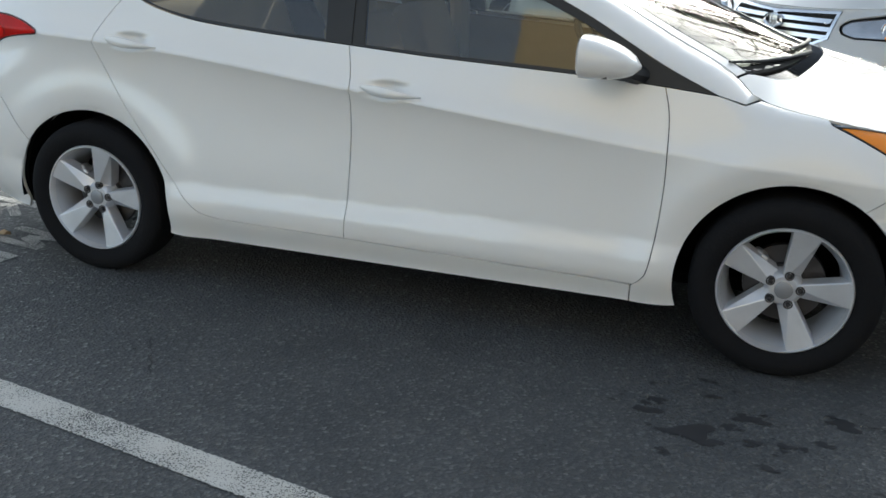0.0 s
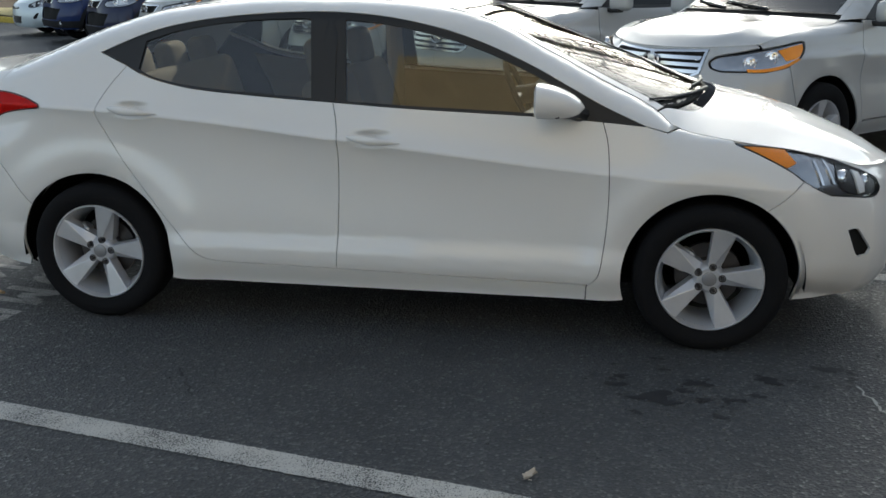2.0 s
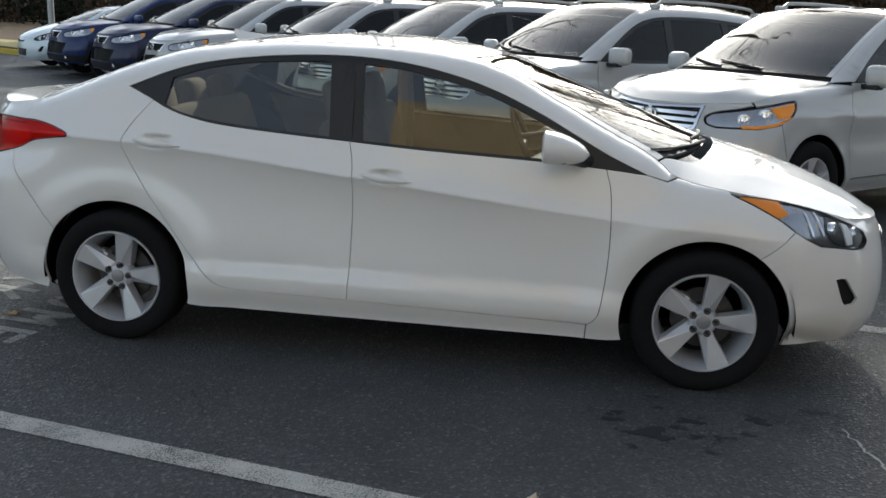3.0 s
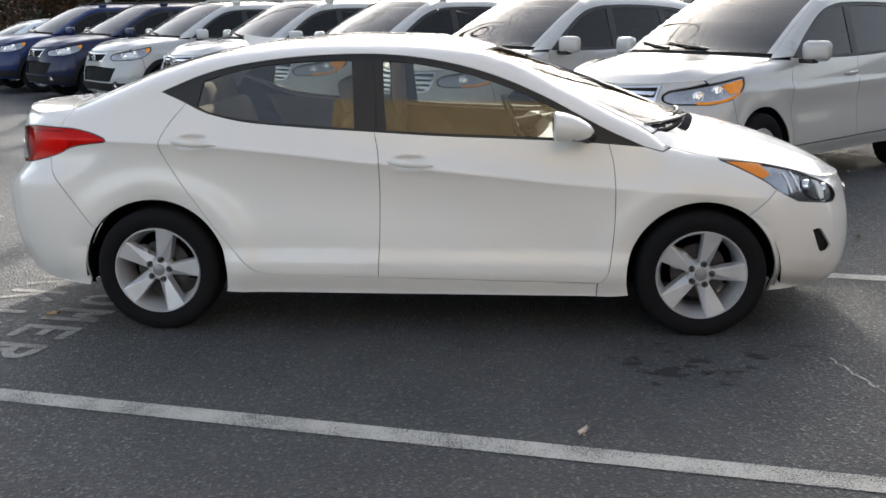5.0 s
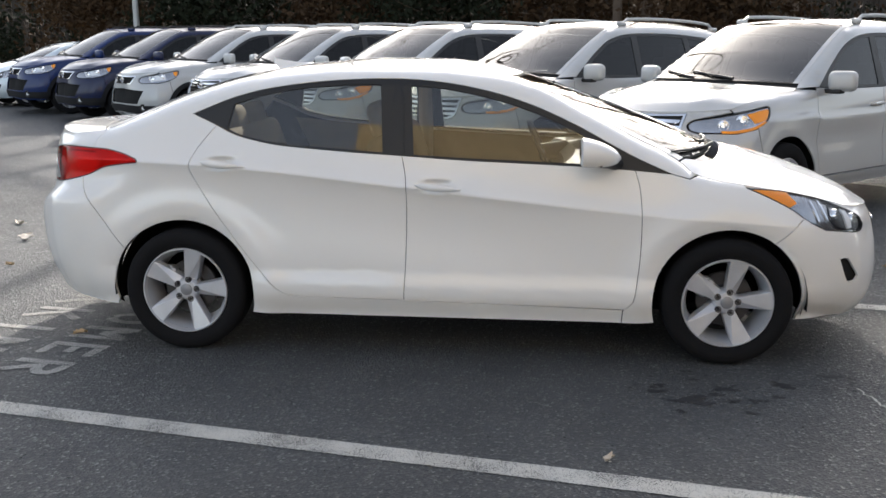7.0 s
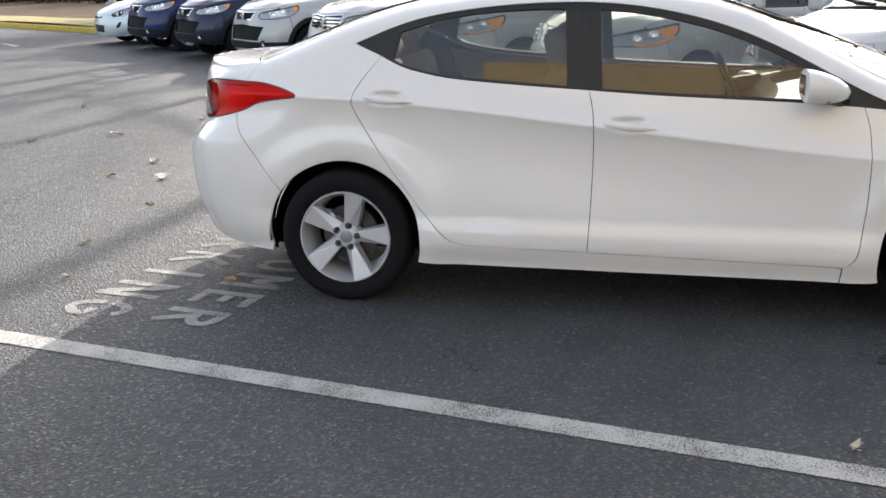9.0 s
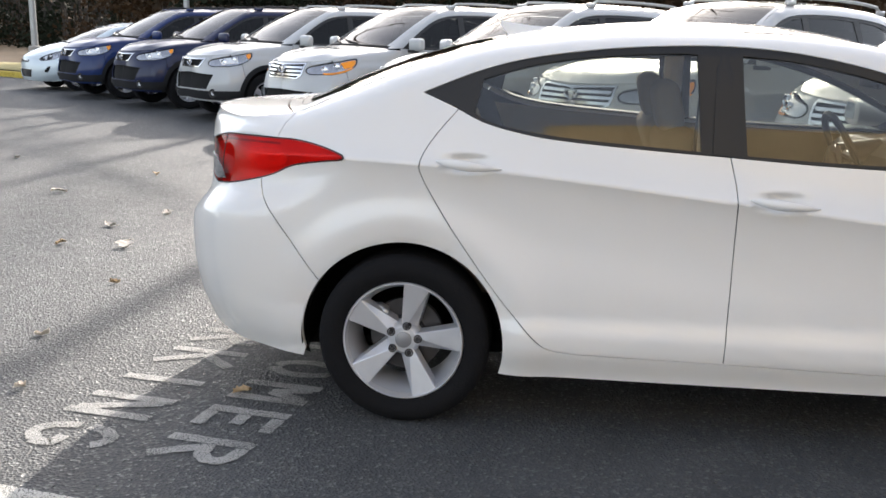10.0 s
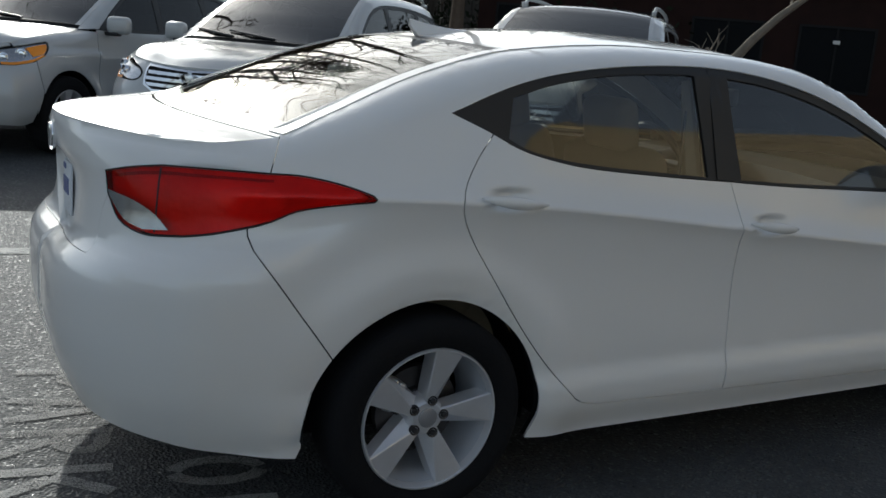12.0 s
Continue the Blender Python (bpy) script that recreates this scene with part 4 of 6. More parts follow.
    part("pillar_edge", patch(lambda a, b: S.top(a, b) + np.array((0, 0, 0.003)), straight([(-0.42, 0.915), (0.34, 0.94)], 0.05) + straight([(0.34, 1.0), (-0.42, 1.0)], 0.05), 0.03, 0.03, out=up, lip=0.004), paintwork, car)
    part("roof", patch(S.top, box(0.338, 1.585, 0.999), 0.05, 0.05, out=up, lip=0.01), paintwork, car)
    base = lambda e: 2.44 + 0.055 * (1 - abs(e) ** 4)
    based = lambda a, d, w: straight([(a, -w), (base(w) + d, -w)], 0.06) + [(base(e) + d, e) for e in np.linspace(-w, w, 30)[1:-1]] + straight([(base(w) + d, w), (a, w)], 0.06) + straight([(a, w), (a, -w)], 0.08)
    part("windscreen", patch(S.top, based(1.60, 0.0, 0.93), 0.03, 0.06, out=up, lip=0.006), "screen", car, "raked windscreen").visible_shadow = False
    part("windscreen_surround", patch(S.top, based(1.588, 0.012, 0.999), 0.03, 0.06, out=up, lip=0.01, holes=[based(1.612, -0.02, 0.915)]), "matt_black", car, "black frit round the windscreen")
    for sg in (-1, 1):
        part("pillar_edge", patch(lambda a, b: S.top(a, b) + np.array((0, 0, 0.003)), straight([(1.57, sg * 0.935), (2.46, sg * 0.935)], 0.05) + straight([(2.46, sg), (1.57, sg)], 0.05), 0.03, 0.02, out=up, lip=0.004), paintwork, car)
    part("cowl", patch(lambda a, b: S.top(a, b) - np.array((0, 0, 0.012)), based(2.43, 0.075, 0.97), 0.03, 0.06, out=up, lip=0.02), "gloss_black", car, "black slotted cowl panel")
    for i in range(34):
        e = -0.62 + 1.24 * i / 33
        c = S.top(np.array([base(e) + 0.014, base(e) + 0.058]), np.array([e, e])) - np.array((0, 0, 0.009))
        part("cowl_rib", MB().tube([tuple(p) for p in c], 0.004, 5), "gloss_black", car)
    for yy in (0.25, -0.30):
        es = [yy, yy - 0.25, yy - 0.48, yy - 0.66]
        c = S.top(np.array([base(e) - d for e, d in zip(es, (-0.02, 0.005, 0.022, 0.035))]), np.array(es))
        part("wiper", MB().tube([tuple(p + (0, 0, 0.010)) for p in c], [0.010, 0.008, 0.007, 0.005], 8), "trim", car, "black wiper arm")
    rear_edge = [(2.553 - 0.088 * float(smooth01((abs(e) - 0.68) / 0.27)), e) for e in np.linspace(0.994, -0.994, 60)]
    hood = straight([(2.465, -0.994), (3.30, -0.995)], 0.05) + straight([(3.30, -0.995), (3.30, 0.995)], 0.06) + straight([(3.30, 0.995), (2.465, 0.994)], 0.05) + rear_edge

    def hood_fn(a, b):
        p = S.top(a, b)
        p[..., 2] += 0.010 * np.exp(-((np.abs(b) - 0.62) / 0.16) ** 2) * smooth01((a - 2.5) / 0.3) * smooth01((3.3 - a) / 0.15)
        return p
    part("bonnet", patch(hood_fn, hood, 0.03, 0.05, out=up, lip=0.01), paintwork, car)
    # shark-fin aerial
    zt = float(SED_MID(0.30))
    fin = []
    for i in range(9):
        f = i / 8
        x = 0.50 - 0.20 * f
        hgt = 0.055 * f ** 1.6 + 0.004
        back = 0.012 * (1 if i == 8 else 0)
        for yy, zz in ((-0.026 * (1 - 0.25 * f), -0.012), (-0.010, hgt * 0.6), (0.0, hgt), (0.010, hgt * 0.6), (0.026 * (1 - 0.25 * f), -0.012)):
            fin.append((x + back * (zz < 0) - 0.03 * (zz > 0) * f * f, yy, float(SED_MID(x)) + zz))
    part("aerial_fin", MB().add(fin, [(i * 5 + j, i * 5 + (j + 1) % 5, (i + 1) * 5 + (j + 1) % 5, (i + 1) * 5 + j) for i in range(8) for j in range(5)] + [tuple(range(40, 45)), tuple(range(5))]), paintwork, car, "shark-fin aerial")
    # number plate and emblem
    px = float(S.low(np.array([uend_t]), np.array([0.86]))[0][0]) - 0.012
    pl = part("number_plate", MB().box(px, 0, 0.865, 0.006, 0.31, 0.155, 0.002), "plate", car, "white number plate with blue bars")
    part("plate_bar", MB().box(px - 0.004, 0.0, 0.868, 0.003, 0.22, 0.05), "plate_blue", pl)
    part("plate_bar", MB().box(px - 0.004, 0.0, 0.925, 0.003, 0.12, 0.016), "plate_blue", pl)
    bx = float(S.low(np.array([uend_t]), np.array([1.015]))[0][0])
    q = Matrix.Translation((bx - 0.002, 0, 1.015)) @ Matrix.Rotation(radians(90), 4, "Z") @ Matrix.Diagonal((1, 1, 0.7, 1))
    part("boot_emblem", MB().lathe([(0.050, 0.006), (0.062, -0.006), (0.068, 0.004)], 32, q).box(bx - 0.006, 0, 1.015, 0.012, 0.02, 0.07, 0.003), "chrome", car, "chrome oval emblem")
    # upper grille
    gx = float(S.low(np.array([uend_h]), np.array([0.62]))[0][0])
    gmesh = MB()
    for side in (-1, 1):
        patch(low_in(S, -0.004), straight([(3.66, 0.645), (uend_h, 0.650), (uend_h, 0.590), (3.69, 0.595), (3.66, 0.645)]), side=side, lip=0.01, mb=gmesh)
    gr = part("grille", gmesh, "trim", car, "slim black grille")
    gbar = MB()
    for side in (-1, 1):
        patch(low_in(S, -0.009), straight([(3.68, 0.640), (uend_h, 0.644), (uend_h, 0.630), (3.69, 0.628), (3.68, 0.640)]), side=side, lip=0.006, mb=gbar)
    part("grille_bar", gbar, "chrome", gr)
    # underbody
    part("floor_pan", MB().box(1.2, 0, 0.23, 3.5, 1.30, 0.05, 0.02), "cavity", car, "dark underbody")
    interior(car)
    return car


def seat_mesh(x, y, w=0.50):
    mb = MB()
    mb.box(x + 0.02, y, 0.50, 0.50, w, 0.16, 0.06)
    back = Matrix.Rotation(radians(-18), 4, "Y")
    mb.box(x - 0.28, y, 0.78, 0.15, w, 0.60, 0.06, back)
    return mb


def headrest_mesh(x, y, w=0.26, z=1.14):
    return MB().box(x, y, z, 0.10, w, 0.20, 0.05, Matrix.Rotation(radians(-12), 4, "Y")).tube([(x, y - 0.05, z - 0.06), (x + 0.02, y - 0.05, z - 0.17)], 0.007, 6).tube([(x, y + 0.05, z - 0.06), (x + 0.02, y + 0.05, z - 0.17)], 0.007, 6)


def interior(car):
    S = SED
    for y in (-0.36, 0.36):
        st = part("front_seat", seat_mesh(1.32, y), "beige", car, "beige front seat")
        part("headrest", headrest_mesh(0.935, y), "beige", st)
    rs = part("rear_seat", seat_mesh(0.42, 0.0, 1.24), "beige", car, "beige rear bench")
    for y in (-0.40, 0.0, 0.40):
        part("headrest", headrest_mesh(0.03, y, 0.24, 1.085), "beige", rs)
    part("parcel_shelf", MB().box(-0.22, 0, 1.00, 0.46, 1.15, 0.03, 0.01), "dash", car, "dark parcel shelf")
    d = MB()
    ys = np.linspace(-0.70, 0.70, 15)
    prof = [(1.93, 0.55), (1.90, 0.80), (1.92, 0.90), (1.98, 0.955), (2.15, 0.965), (2.40, 0.955), (2.50, 0.90), (2.50, 0.55)]
    d.add([(x - 0.10 * (y / 0.7) ** 2, y, z - 0.01 * (y / 0.7) ** 2) for y in ys for x, z in prof], [(i * 8 + j, i * 8 + j + 1, (i + 1) * 8 + j + 1, (i + 1) * 8 + j) for i in range(14) for j in range(7)])
    dash = part("dashboard", d, "dash", car, "dark dashboard")
    c = Matrix.Translation((1.80, 0.36, 0.90)) @ Matrix.Rotation(radians(-25), 4, "Y")
    ring = [c @ Vector((0, 0.185 * math.cos(a), 0.185 * math.sin(a))) for a in np.linspace(0, 2 * math.pi, 33)]
    part("steering_wheel", MB().tube([tuple(p) for p in ring], 0.016, 8, caps=False).tube([tuple(c @ Vector((0, -0.18, 0.0))), tuple(c @ Vector((0, 0.18, 0.0)))], 0.018, 8).tube([tuple(c @ Vector((-0.02, 0, 0))), tuple(c @ Vector((0.15, 0, -0.05)))], 0.05, 12), "dash", car, "dark steering wheel")
    part("rear_view_mirror", MB().box(1.78, 0, 1.24, 0.03, 0.24, 0.07, 0.015).tube([(1.79, 0, 1.26), (1.86, 0, 1.33)], 0.01, 6), "dash", car)
    part("roof_lining", patch(lambda a, b: S.top(a, b) - np.array((0, 0, 0.035)), straight([(0.33, -0.96), (1.60, -0.96)], 0.1) + straight([(1.60, -0.96), (1.60, 0.96)], 0.1) + straight([(1.60, 0.96), (0.33, 0.96)], 0.1) + straight([(0.33, 0.96), (0.33, -0.96)], 0.1), 0.08, 0.1, out=(0, 0, -1), lip=0.0), "liner", car)
    for side in (-1, 1):
        up = S.uz([(0.20, 1.06), (0.30, 1.05), (0.55, 1.025), (1.10, 0.985), (1.67, 0.955), (2.20, 0.93), (2.20, 0.40), (0.45, 0.40)])
        part("door_card", patch(low_in(S, 0.075), straight(up + up[:1], 0.08), 0.08, 0.08, side=side, lip=0.0), "beige_trim", car, "beige door card")
        for x0, x1 in ((0.45, 1.0), (1.25, 2.05)):
            part("arm_rest", MB().box((x0 + x1) / 2, side * 0.765, 0.70 if x0 < 1 else 0.66, x1 - x0, 0.06, 0.05, 0.02), "beige_trim", car)
        pts = [(1.05, side * 0.72, 0.45), (1.06, side * 0.70, 1.0), (1.06, side * 0.63, 1.32)]
        part("belt", MB().tube([(1.02, side * 0.66, 1.22), (1.0, side * 0.68, 0.9), (1.02, side * 0.70, 0.5)], 0.008, 6), "seat_grey", car)
        part("pillar_trim", MB().tube(pts, [0.05, 0.05, 0.045], 8), "liner", car)
    part("console", MB().box(1.55, 0, 0.52, 0.9, 0.20, 0.24, 0.05), "dash", car, "dark centre console")
    part("cabin_floor", MB().box(1.40, 0, 0.32, 1.75, 1.45, 0.03), "beige", car)


# ---- the tall wagons ----
SUV_RAIL = knots((-0.80, 0.60, 1.56), (-0.55, 0.60, 1.625), (0.0, 0.61, 1.672), (0.7, 0.62, 1.690), (1.25, 0.625, 1.677), (1.38, 0.634, 1.663), (1.46, 0.639, 1.637), (1.55, 0.645, 1.596), (1.80, 0.675, 1.47),
                 (2.05, 0.71, 1.33), (2.30, 0.745, 1.185), (2.42, 0.79, 1.135), (2.80, 0.805, 1.10), (3.05, 0.77, 1.055), (3.20, 0.70, 1.005))
SUV_MID = knots((-0.95, 1.60), (-0.70, 1.685), (0.0, 1.735), (0.7, 1.745), (1.2, 1.728), (1.40, 1.712), (1.52, 1.680), (1.62, 1.637), (2.0, 1.450), (2.5, 1.200), (2.6, 1.165), (3.0, 1.125), (3.3, 1.06), (3.52, 0.95))
SUV_BOW = knots((-0.80, -0.10), (0.0, 0.0), (1.2, 0.06), (1.55, 0.11), (2.3, 0.20), (2.8, 0.24), (3.2, 0.29))
SUV_W = knots((-0.9, 0.90), (-0.3, 0.935), (0.5, 0.945), (2.2, 0.943), (2.8, 0.93), (3.2, 0.88))


def suv_side(u, z, zt, hr):
    t = np.maximum(z - 0.93, 0)
    y = 0.20 * t + 0.14 * np.maximum(z - 1.12, 0) + 0.02 * smooth01((z - 0.90) / 0.06)
    y = y + 0.018 * np.exp(-((z - 0.72) / 0.12) ** 2) + 0.05 * smooth01((0.42 - z) / 0.15)
    for cx in (0.0, 2.7):
        r = np.hypot(u - cx, z - 0.37)
        y = y - 0.022 * np.exp(-((r - 0.42) / 0.09) ** 2)
    h = SUV_W(u) - y
    s2 = np.clip((z - (zt - 0.09)) / 0.09, 0, 1)
    f = 1 - np.sqrt(np.maximum(0, 1 - s2 ** 2.2))
    return h * (1 - f) + hr * f


SUVS = Shape((-0.80, 3.20), SUV_RAIL, SUV_MID, SUV_BOW, 2.3, (-0.35, 2.78), suv_side,
             (knots((-0.2, 0.0), (0.0, 0.0), (0.05, 0.04), (0.30, 0.13), (0.50, 0.20), (0.70, 0.25), (0.90, 0.27), (1.15, 0.26), (1.35, 0.16)),
              knots((-0.2, 0.0), (0.0, 0.0), (0.05, 0.02), (0.30, 0.06), (0.60, 0.12), (0.90, 0.14), (1.0, 0.17), (1.2, 0.16), (1.35, 0.08))),
             (knots((-0.2, 0.0), (0.0, 0.0), (0.05, 0.06), (0.15, 0.13), (0.30, 0.185), (0.45, 0.205), (0.60, 0.19), (0.72, 0.13), (0.82, 0.05)),
              knots((-0.2, 0.0), (0.0, 0.0), (0.05, 0.022), (0.25, 0.035), (0.36, 0.06), (0.50, 0.085), (0.62, 0.075), (0.74, 0.02), (0.82, -0.03))))


def suv(name, label, style, paintwork, m, group=""):
    """style: 'slats' for a chrome slatted front, 'dark' for a dark grille over grey cladding."""
    car = thing(name, label, "car", m, group)
    S, R = SUVS, 0.405
    low_mat = "cladding" if style == "dark" else paintwork
    ur, uf = S.xr - S.Lr, S.xf + S.Lf
    zs = 0.30
    dlo = (S.uz(spline([(2.20, 1.150), (1.6, 1.130), (0.9, 1.130), (0.2, 1.150), (-0.35, 1.205), (-0.62, 1.265)])) + S.uz(spline([(-0.60, 1.40), (-0.50, 1.485), (-0.2, 1.545), (0.4, 1.590), (1.0, 1.598), (1.35, 1.575), (1.60, 1.505), (1.9, 1.345), (2.20, 1.150)])))
    panes = [[(2.02, 1.170), (1.18, 1.150), (1.16, 1.565), (1.33, 1.552), (1.58, 1.482), (1.85, 1.335)], [(1.07, 1.150), (0.30, 1.165), (0.20, 1.30), (0.23, 1.548), (0.6, 1.570), (1.06, 1.568)], [(0.10, 1.180), (-0.35, 1.232), (-0.52, 1.285), (-0.47, 1.44), (-0.20, 1.515), (0.12, 1.545)]]
    panes = [S.uz(straight(p + p[:1], 0.05)) for p in panes]
    ra, fa = arc(0, 0.37, R, 210, -30, 40), arc(2.7, 0.37, R, 210, -30, 40)
    bz = 0.29
    ra = [p for p in ra if p[1] >= bz]
    fa = [p for p in fa if p[1] >= bz]
    head = S.uz(spline([(2.93, 1.022), (3.05, 1.005), (3.20, 0.972), (3.36, 0.930)])) + spline([(3.405, 0.915), (3.44, 0.885), (3.43, 0.842), (3.38, 0.822)]) + S.uz(spline([(3.27, 0.828), (3.15, 0.855), (3.02, 0.905), (2.945, 0.965), (2.93, 1.022)]))
    gr_out = straight([(3.46, 0.965), (uf - 0.001, 0.945), (uf - 0.001, 0.76), (3.56, 0.755), (3.49, 0.80), (3.46, 0.965)], 0.03) if style == "slats" else straight([(3.50, 0.935), (uf - 0.001, 0.93), (uf - 0.001, 0.80), (3.60, 0.80), (3.50, 0.935)], 0.03)
    mouth = straight([(3.40, 0.60), (uf - 0.001, 0.615), (uf - 0.001, 0.47), (3.46, 0.47), (3.40, 0.60)], 0.03) if style == "slats" else straight([(3.36, 0.70), (uf - 0.001, 0.725), (uf - 0.001, 0.49), (3.44, 0.49), (3.36, 0.70)], 0.03)
    for side in (-1, 1):
        sg = 1 if side < 0 else -1
        gaps = [S.uz(spline([(2.235, 1.13), (2.26, 0.85), (2.25, 0.50), (2.22, bz + 0.12)])), S.uz(spline([(1.12, 1.128), (1.14, 0.85), (1.13, bz + 0.12)])), S.uz(spline([(0.16, 1.15), (0.17, 0.95), (0.40, 0.72), (0.47, bz + 0.12)]))]
        belt = S.uz(spline([(2.235, 1.152), (1.6, 1.130), (0.9, 1.130), (0.16, 1.152)], 0.04))
        fr_top = [p for p in belt if p[0] > gaps[1][0][0]]
        rr_top = [p for p in belt if gaps[2][0][0] < p[0] < gaps[1][0][0]]
        sillz = bz + 0.11
        g = 0.003
        fdoor = gaps[0] + straight([gaps[0][-1], gaps[1][-1]])[1:-1] + gaps[1][::-1] + fr_top[::-1]
        rdoor = gaps[1] + straight([gaps[1][-1], gaps[2][-1]])[1:-1] + gaps[2][::-1] + rr_top[::-1]
        df = part("front_door", patch(S.low, fdoor, 0.06, 0.05, gap=g, side=side), paintwork, car)
        dr = part("rear_door", patch(S.low, rdoor, 0.06, 0.05, gap=g, side=side), paintwork, car)
        wing = (gaps[0][::-1] + S.rim(2.40, 3.195, -1.2 * g, 24) + S.uz(spline([(3.20, 0.978), (3.05, 1.011), (2.935, 1.028)])) + S.uz(spline([(2.922, 1.018), (2.938, 0.960), (3.02, 0.900), (3.10, 0.866)])) + S.uz([(3.06, 0.60)]) + S.uz([p for p in fa[::-1] if p[0] > 0 and p[0] < 3.06]) + S.uz([(2.24, bz)]))
        part("front_wing", patch(S.low, wing, 0.05, 0.05, gap=g, side=side), paintwork, car)
        nose = (S.uz([(3.06, 0.60)]) + S.uz(spline([(3.10, 0.86), (3.15, 0.848), (3.27, 0.822)])) + spline([(3.38, 0.816), (3.435, 0.838), (3.448, 0.885), (3.41, 0.922)]) + S.uz(spline([(3.36, 0.94), (3.20, 0.985)])) + S.rim(3.21, uf, -1.0 * g, 30) + straight([(uf, 0.33), (3.4, 0.30), S.uz([(3.2, bz)])[0]]) + S.uz([p for p in fa[::-1] if p[0] > 3.06]))
        part("front_bumper", patch(S.low, nose, 0.04, 0.04, gap=g, side=side, holes=[gr_out, mouth]), paintwork, car)
        q2 = (S.uz([(0.47, sillz)]) + [(0.47, bz)] + S.uz(ra[::-1]) + S.uz([(-0.75, bz + 0.03)]) + [(-1.2, bz + 0.06), (ur, bz + 0.06)] + S.rim(ur, 2.395, -0.0025, 110) + S.uz([(2.24, 1.158)]) + S.uz(spline([(2.20, 1.152), (1.9, 1.347), (1.60, 1.508), (1.35, 1.578), (1.0, 1.601), (0.4, 1.593), (-0.2, 1.548), (-0.50, 1.488), (-0.60, 1.40), (-0.62, 1.268), (-0.35, 1.207), (0.155, 1.155)])) + gaps[2])
        part("body_side", patch(S.low, q2, 0.06, 0.05, gap=0.002, side=side), paintwork, car)
        sill = S.uz(straight([(0.40, bz), (2.30, bz), (2.28, sillz), (0.45, sillz), (0.40, bz)], 0.06))
        part("sill", patch(low_in(S, -0.004), sill, 0.08, 0.05, side=side, lip=0.02), low_mat if style == "dark" else paintwork, car)
        part("window_frame", patch(low_in(S, 0.006), inset(dlo, 0.002), 0.08, 0.06, side=side, holes=panes, lip=0.02), "trim", car, "black window surround")
        for p, par in zip(panes, (df, dr, car)):
            part("window_glass", patch(low_in(S, 0.012), inset(p, -0.004), 0.1, 0.08, side=side, lip=0.0), "suv_glass", par, "dark tinted glass").visible_shadow = False
        if style == "dark":
            for cx in (0.0, 2.7):
                a0 = [p for p in arc(cx, 0.37, R + 0.002, 208, -28, 40) if p[1] > bz - 0.01]
                a1 = [p for p in arc(cx, 0.37, R + 0.075, -22, 202, 40) if p[1] > bz - 0.01]
                part("arch_cladding", patch(low_in(S, -0.010), S.uz(a0 + a1), 0.05, 0.05, side=side, lip=0.015), "cladding", car, "grey plastic arch cladding")
            ch = straight([S.uz([(3.12, 0.33)])[0], (3.45, 0.33), (uf, 0.35), (uf, 0.47), (3.45, 0.46), S.uz([(3.12, 0.47)])[0], S.uz([(3.12, 0.33)])[0]], 0.05)
            part("bumper_cladding", patch(low_in(S, -0.008), ch, 0.05, 0.05, side=side, lip=0.015), "cladding", car, "grey plastic bumper cladding")
        # lamps
        hl = part("headlamp", patch(low_in(S, 0.004), head, 0.04, 0.03, gap=0.002, side=side, lip=0.02), "lamp_grey", car, "clear headlamp with grey reflectors")
        part("lamp_edge", patch(low_in(S, -0.001), head, 0.04, 0.03, gap=0.001, side=side, lip=0.02, holes=[inset(head, 0.005)]), "trim", hl)
        amb_s = S.uz(spline([(2.945, 1.012), (2.99, 1.004), (3.02, 0.990)])) + S.uz(spline([(3.00, 0.935), (2.96, 0.960), (2.945, 1.012)]))
        amb_c = S.uz(spline([(2.95, 1.008), (3.05, 0.990), (3.14, 0.968)])) + S.uz(spline([(3.12, 0.90), (3.02, 0.918), (2.955, 0.968), (2.95, 1.008)]))
        part("indicator_lens", patch(low_in(S, -0.002), amb_c if style == "slats" else amb_s, 0.04, 0.03, side=side, lip=0.008), "amber", hl, "amber indicator lens")
        if style == "slats":
            strip = S.uz(spline([(3.00, 0.905), (3.15, 0.850), (3.27, 0.827), (3.34, 0.824)])) + S.uz(spline([(3.34, 0.843), (3.27, 0.846), (3.15, 0.870), (3.02, 0.916)]))
            part("amber_strip", patch(low_in(S, -0.002), strip, 0.04, 0.03, side=side, lip=0.006), "amber", hl, "amber lower strip")
        else:
            bowl = S.uz(straight([(3.14, 0.965), (3.34, 0.925), (3.34, 0.85), (3.15, 0.88), (3.14, 0.965)], 0.05))
            part("lamp_bowl", patch(low_in(S, 0.0), bowl, 0.04, 0.03, side=side, lip=0.006), "lamp_bowl", hl)
        for lx, lz in ((3.19, 0.925), (3.31, 0.885)):
            u = S.u_at(lx, lz)
            c = S.low(np.array([u]), np.array([lz]), 0.0)[0]
            d = Vector((0.8, -0.55 * sg, 0.06)).normalized()
            q = Matrix.Translation((c[0] + 0.004, c[1] * sg, c[2])) @ d.to_track_quat("-Y", "Z").to_matrix().to_4x4()
            part("reflector", MB().lathe([(0.0, -0.006), (0.018, -0.004), (0.026, 0.008), (0.042, -0.008), (0.047, -0.004), (0.049, 0.02)], 20, q), "chrome", hl)
        tl = straight([(-0.62, 1.12), (-0.86, 1.10), (-0.90, 0.80), (-0.70, 0.82), (-0.62, 1.12)], 0.05)
        part("tail_lamp", patch(low_in(S, -0.006), tl, 0.05, 0.05, side=side, lip=0.015), "red_lens", car, "red tail lamp")
        # mirror, handles, rails
        mz, mx = 1.185, 2.07
        mh = S.h_at(mx, mz)
